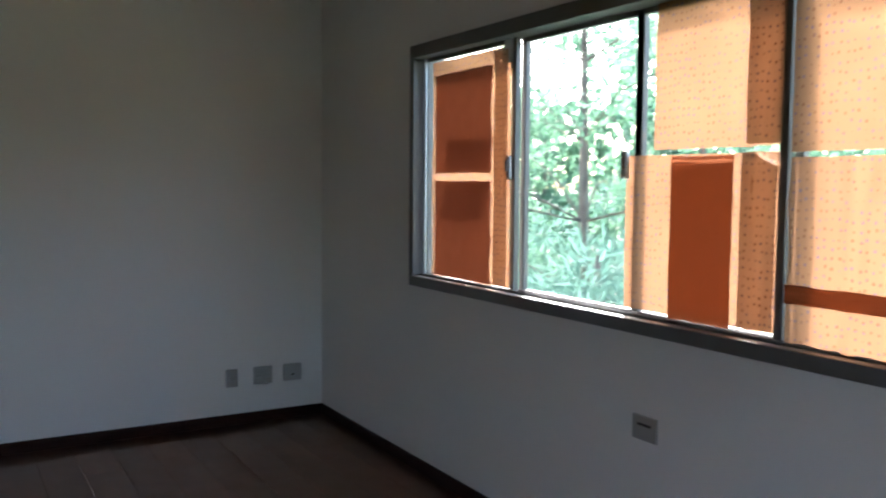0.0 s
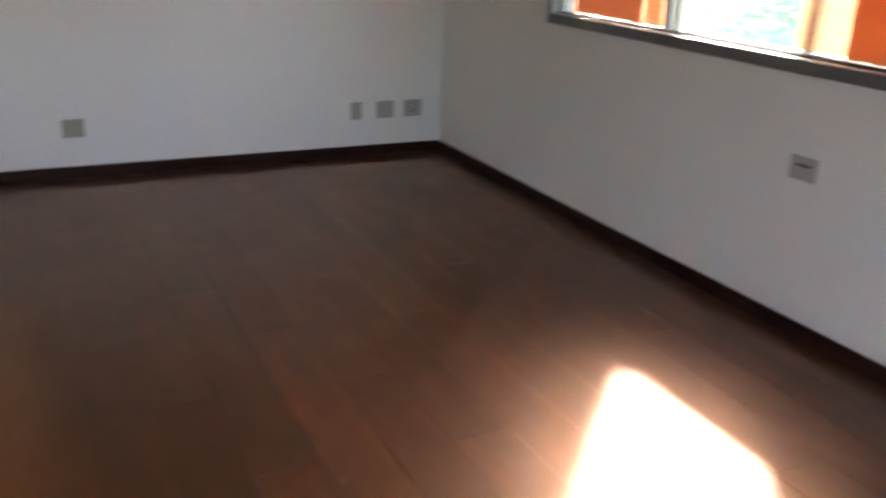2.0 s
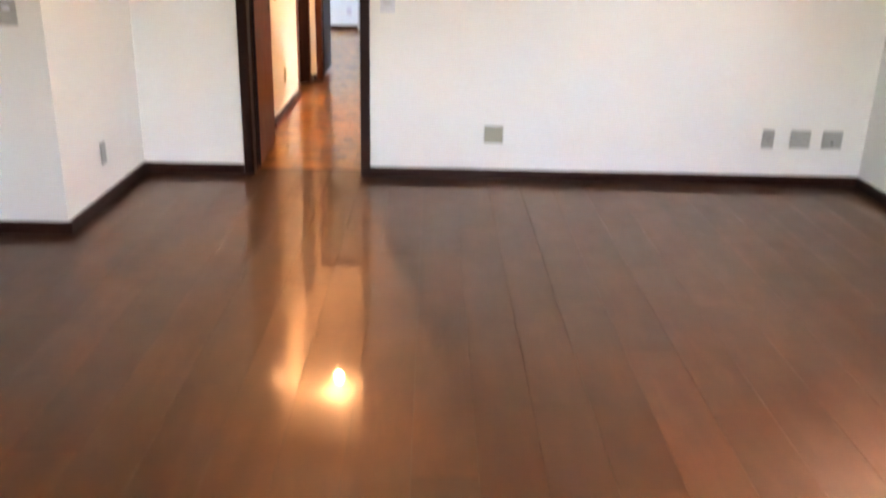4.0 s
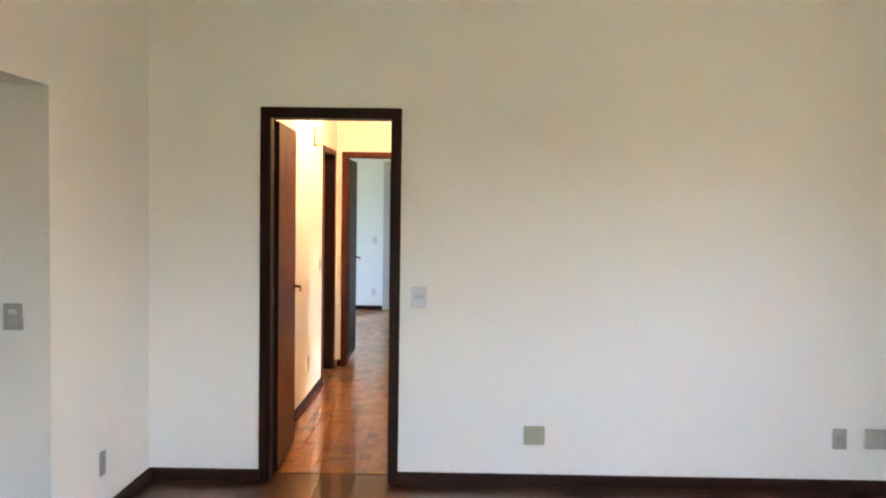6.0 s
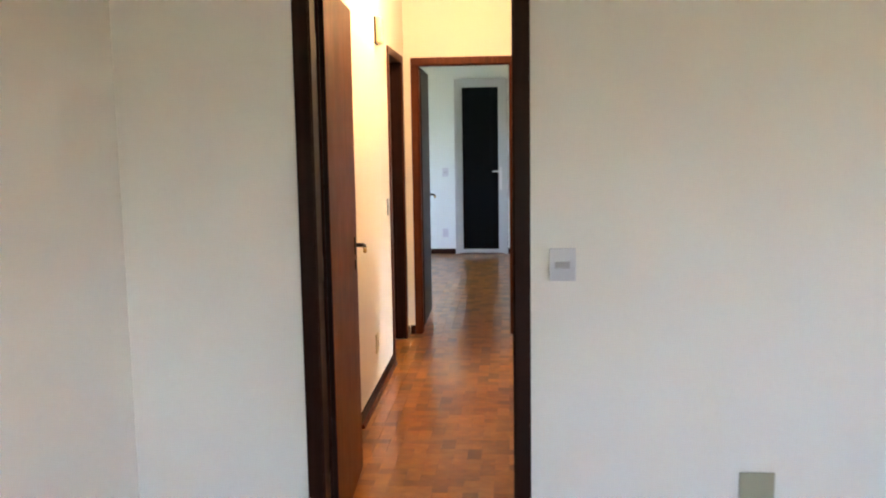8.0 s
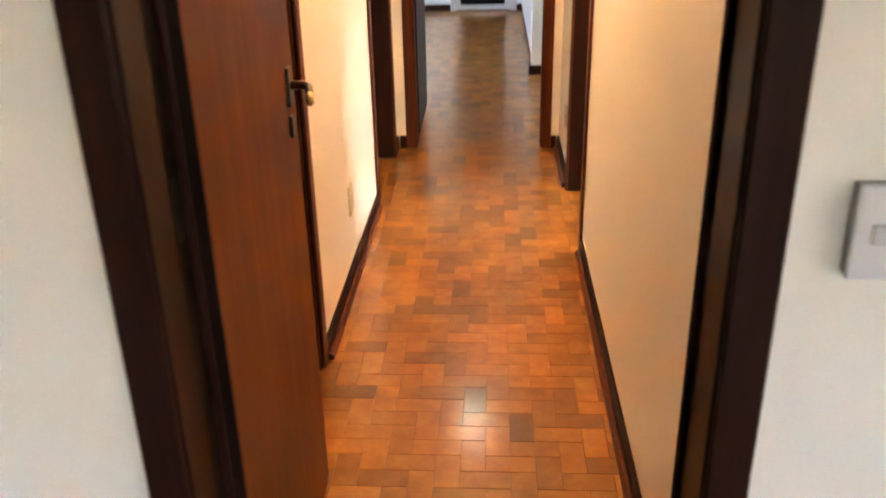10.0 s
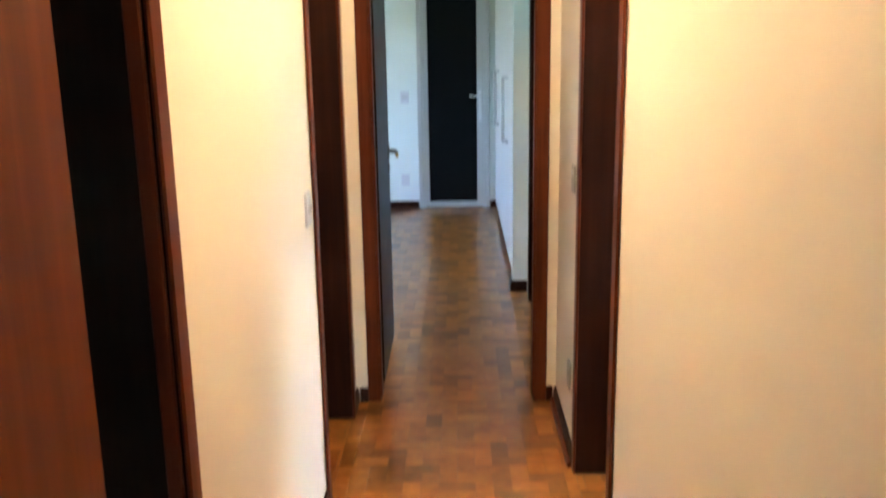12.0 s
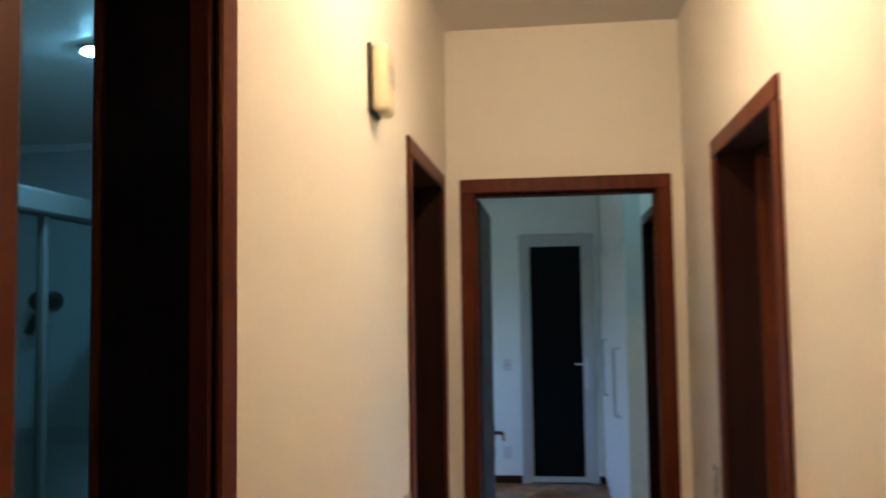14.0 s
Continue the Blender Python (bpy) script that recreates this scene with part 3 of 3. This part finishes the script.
for k in range(5):
    part("slot", boxes((-0.040, 0.040, -0.0475, -0.045, -0.012 + k * 0.010, -0.007 + k * 0.010)), GREYPLASTIC, chime)

# hallway ceiling lamp
lamp = empty("ceiling_lamp", pose(0.03, 2.06, TOP), "bare warm bulb on a round ceiling rose", "ceiling lamp")
part("ceiling_rose", tube(bmesh.new(), [(0, 0, 0), (0, 0, -0.02), (0, 0, -0.035)], [0.055, 0.055, 0.035], 24), PLASTIC, lamp, smooth=True)
part("socket", tube(bmesh.new(), [(0, 0, -0.03), (0, 0, -0.085)], [0.022, 0.02], 16), PLASTIC, lamp, smooth=True)
part("bulb", tube(bmesh.new(), [(0, 0, -0.085), (0, 0, -0.11), (0, 0, -0.135), (0, 0, -0.165), (0, 0, -0.188), (0, 0, -0.20)], [0.016, 0.026, 0.040, 0.045, 0.030, 0.006], 16), BULB, lamp, "lit warm white bulb", True)

bed_lamp = empty("ceiling_lamp", pose(0.0, 4.93, TOP), "round cool white lamp on the bedroom ceiling", "ceiling lamp")
part("ceiling_rose", tube(bmesh.new(), [(0, 0, 0), (0, 0, -0.02), (0, 0, -0.03)], [0.075, 0.075, 0.06], 24), PLASTIC, bed_lamp, smooth=True)
part("globe", tube(bmesh.new(), [(0, 0, -0.028), (0, 0, -0.05), (0, 0, -0.08), (0, 0, -0.105), (0, 0, -0.12)], [0.05, 0.068, 0.07, 0.05, 0.015], 20), COOLBULB, bed_lamp, "lit cool white globe", True)

# ---- window ----
win = empty("window_1", pose(0, 0, 0), "wide sliding window in dark aluminium, one pane uncovered", "window", kind="structure")
fx0, fx1 = 3.580, 3.72


def rail(name, s, mat=ALU, bev=0.003):
    return part(name, boxes(s, bevel=bev), mat, win)


rail("frame_sill", (fx0, fx1, wy0 - 0.008, wy1 + 0.008, wz0 - 0.008, wz0 + 0.045))
rail("frame_head", (fx0, fx1, wy0 - 0.008, wy1 + 0.008, wz1 - 0.06, wz1 + 0.008))
rail("frame_side", (fx0, fx1, wy0 - 0.008, wy0 + 0.035, wz0 + 0.0455, wz1 - 0.0605))
rail("frame_side", (fx0, fx1, wy1 - 0.035, wy1 + 0.008, wz0 + 0.0455, wz1 - 0.0605))
rail("track", (3.625, 3.632, wy0, wy1, wz0 + 0.045, wz0 + 0.058))
rail("track", (3.665, 3.672, wy0, wy1, wz0 + 0.045, wz0 + 0.058))
zs0, zs1 = wz0 + 0.047, wz1 - 0.062
for y0, y1, x in ((-2.165, -1.33, 3.64), (-2.93, -2.15, 3.68), (-3.645, -2.90, 3.68), (-4.165, -3.585, 3.64)):
    sash = part("sash", boxes((x, x + 0.028, y0, y0 + 0.035, zs0, zs1), (x, x + 0.028, y1 - 0.035, y1, zs0, zs1), (x, x + 0.028, y0 + 0.035, y1 - 0.035, zs0, zs0 + 0.012), (x, x + 0.028, y0 + 0.035, y1 - 0.035, zs1 - 0.02, zs1), bevel=0.002), ALU, win)
    g = part("pane", boxes((x + 0.012, x + 0.017, y0 + 0.03, y1 - 0.03, zs0 + 0.01, zs1 - 0.015)), GLASS, sash)
    g.visible_shadow = False
# bright metal strip stands in for a sliver of sunlit glass
rail("bright_strip", (3.628, 3.636, wy1 - 0.085, wy1 - 0.065, wz0 + 0.05, wz1 - 0.065), BRIGHTALU, 0.001)
for y, z in ((-2.13, 1.66), (-2.90, 1.66)):
    lt = rail("latch", (3.622, 3.64, y - 0.016, y + 0.016, z - 0.055, z + 0.05), BRIGHTALU, 0.003)
    part("latch_lever", boxes((3.612, 3.624, y - 0.006, y + 0.006, z - 0.02, z + 0.03), bevel=0.002), ALU, lt)
rail("top_bracket", (3.632, 3.64, -2.14, -2.08, 2.13, 2.235), BRIGHTALU, 0.001)


def sheet(name, y0, y1, z0, z1, x, mat, label, folds=(), amp=0.011, seed=0, skew=0.0):
    """A hung sheet of paper with soft buckling; folds: (y, width, depth) of standing creases."""
    ny, nz = 28, 22
    bm = bmesh.new()
    grid = []
    for i in range(ny + 1):
        row = []
        for j in range(nz + 1):
            u, v = i / ny, j / nz
            y, z = y0 + (y1 - y0) * u, z0 + (z1 - z0) * v
            y += skew * (1 - v)
            edge = 0.004 * noise.noise((u * 5, v * 5, seed + 9.0))
            d = amp * noise.noise((u * 3.1, v * 2.3, seed * 3.7)) + amp * 0.4 * noise.noise((u * 9, v * 6, seed * 1.7))
            for fy, fw, fd in folds:
                d += fd * math.exp(-((y - fy) / fw) ** 2)
            row.append(bm.verts.new((x - abs(d), y + edge, z + edge)))
        grid.append(row)
    for i in range(ny):
        for j in range(nz):
            bm.faces.new((grid[i][j], grid[i + 1][j], grid[i + 1][j + 1], grid[i][j + 1]))
    me = mesh(name, bm, mat, True)
    return tagged(new(name, me), label, "paper sheet", "papers over the window")


sheet("paper_sheet", -2.14, -1.43, 1.105, 2.205, 3.634, TAN, "tan patterned paper taped behind rust paper", seed=1, folds=((-2.05, 0.02, 0.008),))
sheet("rust_paper", -2.00, -1.475, 1.635, 2.135, 3.624, MAUVE, "faded rust-red paper taped over tan paper", seed=2)
sheet("rust_paper", -2.00, -1.475, 1.11, 1.595, 3.624, MAUVE, "faded rust-red paper on the lower pane", seed=3)
sheet("paper_sheet", -3.63, -3.01, 1.71, 2.245, 3.672, TAN, "tan patterned paper with a standing fold", folds=((-3.50, 0.03, 0.03),), seed=4)
sheet("paper_sheet", -3.60, -2.875, 1.112, 1.69, 3.664, TAN, "tan patterned paper hanging over the lower pane", folds=((-3.49, 0.035, 0.028), (-2.96, 0.02, 0.012)), seed=5)
sheet("rust_paper", -3.41, -3.128, 1.105, 1.682, 3.640, RUST, "rust-red paper strip over tan paper", seed=6, amp=0.003)
sheet("paper_sheet", -4.135, -3.64, 1.685, 2.245, 3.630, TAN, "tan patterned paper on the upper pane", seed=7)
sheet("paper_sheet", -4.095, -3.64, 1.09, 1.668, 3.630, TAN, "tan patterned paper with a curled lower edge", folds=((-3.85, 0.03, 0.006),), seed=8)
sheet("rust_paper", -4.095, -3.64, 1.222, 1.28, 3.618, RUST, "narrow rust-red paper band", seed=9, amp=0.003)

# two added films darken the papers like a shadow cast on them
sheet("shadow_scrap", -2.01, -1.60, 1.655, 1.80, 3.629, SHADOWFILM, "brownish tint film added as a shadow between two papers", seed=14, amp=0.002, skew=0.05)
sheet("shadow_scrap", -1.99, -1.60, 1.40, 1.59, 3.629, SHADOWFILM, "brownish tint film added as a shadow on the lower pane", seed=15, amp=0.002, skew=0.08)

for y0, y1, z0, z1, x, k in ((-3.60, -3.46, 1.715, 2.24, 3.636, 11), (-3.59, -3.45, 1.12, 1.685, 3.630, 12), (-2.13, -2.02, 1.11, 2.19, 3.622, 13)):
    sheet("paper_strip", y0, y1, z0, z1, x, PALE, "narrow doubled strip of tan patterned paper", seed=k, amp=0.004)

# ---- added window, unseen behind the walk's start, brightens the living room ----
bal = empty("added_window", Matrix.Identity(4), "added unseen three-part window that lets in fill daylight", "window", kind="structure")
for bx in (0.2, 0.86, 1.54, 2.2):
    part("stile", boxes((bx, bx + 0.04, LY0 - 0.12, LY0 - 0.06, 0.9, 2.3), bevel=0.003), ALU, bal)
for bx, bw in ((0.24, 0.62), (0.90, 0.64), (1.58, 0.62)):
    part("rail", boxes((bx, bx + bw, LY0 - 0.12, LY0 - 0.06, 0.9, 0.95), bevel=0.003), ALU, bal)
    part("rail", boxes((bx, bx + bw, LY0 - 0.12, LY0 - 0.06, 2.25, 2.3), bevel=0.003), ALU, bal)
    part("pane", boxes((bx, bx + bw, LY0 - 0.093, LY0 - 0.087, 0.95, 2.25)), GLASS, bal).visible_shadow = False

# ---- bedroom wardrobe ----
ward = empty("wardrobe", Matrix.Identity(4), "white fitted wardrobe with long bar handles", "wardrobe")
part("body", boxes((0.46, 1.15, 5.745, 8.58, 0.07, 2.70), bevel=0.002), LACQUER, ward)
part("plinth", boxes((0.475, 1.15, 5.745, 8.58, 0, 0.07)), SKIRT, ward)
part("filler", boxes((0.455, 1.15, 8.585, 8.685, 0, 2.70)), LACQUER, ward)
for k in range(4):
    ya, yb = 5.75 + k * 0.7075, 5.75 + (k + 1) * 0.7075 - 0.004
    for z0, z1 in ((0.075, 2.06), (2.066, 2.69)):
        dr = part("door", boxes((0.44, 0.458, ya, yb, z0, z1), bevel=0.002), LACQUER, ward)
        if z0 < 1:
            hy = yb - 0.06 if k % 2 == 0 else ya + 0.06
            part("handle", tube(bmesh.new(), [(0.44, hy, 0.90), (0.405, hy, 0.90), (0.405, hy, 1.36), (0.44, hy, 1.36)], 0.008, 8), GREYALU, dr, "grey bar handle")

# ---- bathroom ----
structure("bathroom_tiles", boxes((-2.3, HX0 - WT - 0.001, 2.785, 2.8, 0, 2.15), (-2.3, -2.285, TH, 2.785, 0, 2.15)), TILE, "pale bathroom wall tiles", "tiles")
structure("tile_border", boxes((-2.285, HX0 - WT - 0.001, 2.778, 2.785, 1.28, 1.33)), GREYALU, "dark narrow tile border", "tiles")
structure("trim_bathroom", boxes((-2.285, HX0 - WT - 0.001, 2.768, 2.785, 2.128, 2.15)), LACQUER, "thin white cornice above the bathroom tiles", "trim")
shower = empty("shower_screen", Matrix.Identity(4), "shower screen with grey aluminium track and glass", "shower screen")
part("track", boxes((-1.03, -0.98, 1.3, 2.784, 1.855, 1.905), bevel=0.006), ALU, shower)
for y in (1.32, 2.06, 2.75):
    part("post", boxes((-1.015, -0.995, y - 0.009, y + 0.009, 0, 1.855), bevel=0.003), ALU, shower)
for y0, y1 in ((1.335, 2.045), (2.075, 2.735)):
    part("pane", boxes((-1.008, -1.002, y0, y1, 0.03, 1.855)), SHOWERGLASS, shower)
tap = empty("shower_tap", pose(-1.42, 2.778, 1.69), "chrome shower valve on the tiled wall", "tap")
part("body", tube(bmesh.new(), [(0, 0, 0), (0, -0.03, 0), (0, -0.06, 0)], [0.03, 0.022, 0.018], 16), IRON, tap, smooth=True)
part("knob", tube(bmesh.new(), [(0, -0.055, 0), (0.0, -0.07, 0), (0, -0.085, 0)], [0.016, 0.03, 0.026], 12), IRON, tap, smooth=True)
part("spout", tube(bmesh.new(), [(0, -0.03, -0.01), (-0.02, -0.06, -0.05), (-0.04, -0.06, -0.09)], [0.012, 0.012, 0.014], 10), IRON, tap, smooth=True)
sp = empty("recessed_spot", pose(-0.82, 1.92, 2.15), "small lit recessed ceiling spot", "ceiling lamp")
part("ring", tube(bmesh.new(), [(0, 0, 0.0), (0, 0, -0.006)], [0.034, 0.031], 24), CHROME, sp)
part("lens", tube(bmesh.new(), [(0, 0, -0.006), (0, 0, -0.009)], [0.024, 0.020], 20), SPOT, sp, "glowing cold white lens")

# ---- outside ----
tagged(part("ground", boxes((-900, 900, -900, 900, -4.2, -4.0)), GROUND), "soil and low plants below the building", "ground", kind="structure")
structure("wall_outer", boxes((-2.7, 3.79, LY0 - 0.19, BY1, -4.05, -0.205)), OUTER, "rendered storey below the apartment", "wall")


def leaves(centre, radius, count, length, width, rng, droop):
    """Many folded leaves strewn through a lumpy clump."""
    v, f = [], []
    for _ in range(count):
        d = rng.normal(size=3)
        d /= np.linalg.norm(d)
        p = np.array(centre) + d * np.array(radius) * rng.uniform(0.35, 1.0)
        a = d + rng.normal(size=3) * 0.7 + np.array((0, 0, droop))
        a /= np.linalg.norm(a)
        s = np.cross(a, rng.normal(size=3))
        s /= np.linalg.norm(s) + 1e-6
        n = np.cross(a, s)
        ln, wd = length * rng.uniform(0.6, 1.3), width * rng.uniform(0.7, 1.3)
        k = len(v)
        v += [tuple(p), tuple(p + a * ln * 0.45 + s * wd + n * wd * 0.3), tuple(p + a * ln), tuple(p + a * ln * 0.45 - s * wd + n * wd * 0.3)]
        f += [(k, k + 1, k + 2), (k, k + 2, k + 3)]
    return v, f


def tree(x, y, ground, height, spread, seed, mat, length, width, clumps, each, lean=(0, 0), bare=0.45, droop=-0.2, girth=0.11):
    rng = np.random.default_rng(seed)
    t = empty("tree", pose(x, y, ground), "leafy tree with a dark trunk outside the window", "tree", "trees in the garden")
    pts, rad = [], []
    for k in range(9):
        q = k / 8
        pts.append((lean[0] * q + 0.12 * math.sin(q * 5 + seed), lean[1] * q + 0.12 * math.cos(q * 4 + seed), height * 0.92 * q))
        rad.append(girth * (1 - q) + 0.03)
    trunk = tube(bmesh.new(), pts, rad, 10)
    vs, fs = [], []
    for c in range(clumps):
        q = bare + (1 - bare) * rng.uniform(0, 1)
        k = min(int(q * 8), 7)
        s = Vector(pts[k])
        ang = rng.uniform(0, 2 * math.pi)
        out = spread * rng.uniform(0.25, 1.0) * (1.15 - 0.6 * abs(q - 0.6))
        e = s + Vector((math.cos(ang) * out, math.sin(ang) * out, rng.uniform(0.0, 0.9)))
        m = (s + e) / 2 + Vector((0, 0, rng.uniform(0.0, 0.25)))
        tube(trunk, [s, m, e], [rad[k] * 0.24, rad[k] * 0.16, 0.008], 6)
        cv, cf = leaves(tuple(e), (spread * 0.34, spread * 0.34, spread * 0.2), each, length, width, rng, droop)
        o = len(vs)
        vs += cv
        fs += [tuple(i + o for i in tri) for tri in cf]
    part("trunk", trunk, BARK, t, smooth=True)
    me = bpy.data.meshes.new("crown")
    me.from_pydata(vs, [], fs)
    me.materials.append(mat)
    crown = new("crown", me)
    crown.parent = t
    return t


tree(8.75, 3.0, -4, 8.9, 2.2, 3, LEAF_A, 0.10, 0.026, 24, 230, lean=(-0.25, 0.35), bare=0.58, girth=0.10)
tree(13.5, 6.0, -4, 9.5, 3.0, 5, LEAF_A, 0.26, 0.07, 22, 100, bare=0.4)
tree(11.5, 10.5, -4, 8.5, 2.6, 8, LEAF_A, 0.26, 0.07, 20, 100, bare=0.4)
tree(16.5, 2.0, -4, 9.0, 3.2, 11, LEAF_A, 0.28, 0.08, 22, 100, bare=0.3)
for i, (tx, ty, th) in enumerate(((7.2, 0.9, 4.9), (7.9, 2.2, 5.2), (8.6, 5.6, 5.2), (9.8, 1.4, 5.6), (7.6, -1.2, 4.6), (10.8, 4.4, 5.6), (8.4, -3.6, 4.6))):
    tree(tx, ty, -4, th, 1.6, 20 + i, LEAF_B, 0.26, 0.016, 26, 190, bare=0.25, droop=0.15)
for i, (tx, ty) in enumerate(((22, 8), (25, 16), (19, 18), (27, 2), (14, 20))):
    tree(tx, ty, -4, 7 + i % 3, 3.8, 40 + i, LEAF_A, 0.5, 0.16, 30, 90, bare=0.2)

# ---- floor planks ----
plank_meshes = {}


def chamfered(w, l, h=0.005, c=0.0007):
    key = (round(w, 4), round(l, 4))
    if key not in plank_meshes:
        bm = bmesh.new()
        lo = [bm.verts.new(p) for p in ((0, 0, -h), (w, 0, -h), (w, l, -h), (0, l, -h))]
        md = [bm.verts.new(p) for p in ((0, 0, -c), (w, 0, -c), (w, l, -c), (0, l, -c))]
        hi = [bm.verts.new(p) for p in ((c, c, 0), (w - c, c, 0), (w - c, l - c, 0), (c, l - c, 0))]
        for a, b in ((lo, md), (md, hi)):
            for i in range(4):
                bm.faces.new((a[i], a[(i + 1) % 4], b[(i + 1) % 4], b[i]))
        bm.faces.new(hi)
        plank_meshes[key] = bm
        me = bpy.data.meshes.new("piece")
        bm.to_mesh(me)
        bm.free()
        plank_meshes[key] = me
    return plank_meshes[key]


def piece(name, x, y, w, l, mat, parent, z=0.0):
    me = chamfered(w, l)
    if not me.materials:
        me.materials.append(mat)
    ob = new(name, me)
    ob.location = (x, y, z)
    ob.parent = parent
    return ob


rng = np.random.default_rng(4)
PW, PL, GAP = 0.198, 1.36, 0.0004
col = 0
x = 0.4285 - 16 * PW
while x < LX1:
    x0, x1 = max(x, -2.7), min(x + PW, LX1)
    ybeg = LY0 - (col * 0.47) % PL
    y = ybeg
    while y < 0:
        y0, y1 = max(y, LY0), min(y + PL, 0.0)
        if x1 <= LX0 + 0.1 and x0 < LX0:
            y0, y1 = max(y0, -2.7), min(y1, -1.204)
        if y1 - y0 > 0.05 and x1 - x0 > 0.02:
            piece("plank", x0 + GAP, y0 + GAP, x1 - x0 - 2 * GAP, y1 - y0 - 2 * GAP, PLANK, floor_living, FZ)
        y += PL
    d0, d1 = max(x, D1[0]), min(x + PW, D1[1])
    if d1 - d0 > 0.02:
        piece("plank", d0 + GAP, GAP, d1 - d0 - 2 * GAP, THR - 0.012, PLANK, floor_living, FZ)
    x += PW
    col += 1
part("threshold_strip", boxes((D1[0], D1[1], THR - 0.012, THR + 0.006, -0.004, FZ + 0.002), bevel=0.003), REDWOOD, floor_living)

# ---- parquet blocks ----
U = 0.0675
regions = [(HX0, HX1, THR + 0.006, HY1), (ED[0], ED[1], HY1, BY0), (-2.75, 0.525, BY0, BY1), (HX0 - WT, HX0, LD[0], LD[1]), (HX1, HX1 + WT, RD[0], RD[1]), (HX0 - WT, HX0, BATH[0], BATH[1])]
single, fv, ff = 0, [], []
for r, (rx0, rx1, ry0, ry1) in enumerate(regions):
    for j in range(int(math.floor(ry0 / U)) - 2, int(math.ceil(ry1 / U)) + 2):
        for i in range(int(math.floor(rx0 / U)) - 2, int(math.ceil(rx1 / U)) + 2):
            k = (i - j) % 4
            if k == 0:
                b = (i * U, (i + 2) * U, j * U, (j + 1) * U)
            elif k == 3:
                b = (i * U, (i + 1) * U, j * U, (j + 2) * U)
            else:
                continue
            x0, x1, y0, y1 = max(b[0], rx0), min(b[1], rx1), max(b[2], ry0), min(b[3], ry1)
            if x1 - x0 < 0.006 or y1 - y0 < 0.006:
                continue
            x0, y0, x1, y1 = x0 + 0.0004, y0 + 0.0004, x1 - 0.0004, y1 - 0.0004
            lift = -0.0004 * rng.uniform()
            if r == 0 and single < 300:
                piece("parquet_block", x0, y0, x1 - x0, y1 - y0, BLOCK, floor_hall, lift)
                single += 1
            else:
                c, o = 0.0006, len(fv)
                fv += [(x0, y0, -0.005), (x1, y0, -0.005), (x1, y1, -0.005), (x0, y1, -0.005), (x0, y0, lift - c), (x1, y0, lift - c), (x1, y1, lift - c), (x0, y1, lift - c),
                       (x0 + c, y0 + c, lift), (x1 - c, y0 + c, lift), (x1 - c, y1 - c, lift), (x0 + c, y1 - c, lift)]
                for s in (0, 4):
                    ff += [(o + s + q, o + s + (q + 1) % 4, o + s + 4 + (q + 1) % 4, o + s + 4 + q) for q in range(4)]
                ff.append((o + 8, o + 9, o + 10, o + 11))
me = bpy.data.meshes.new("parquet_field")
me.from_pydata(fv, [], ff)
me.materials.append(BLOCKS)
field = tagged(new("parquet_field", me), kind="stuff")
field.parent = floor_hall
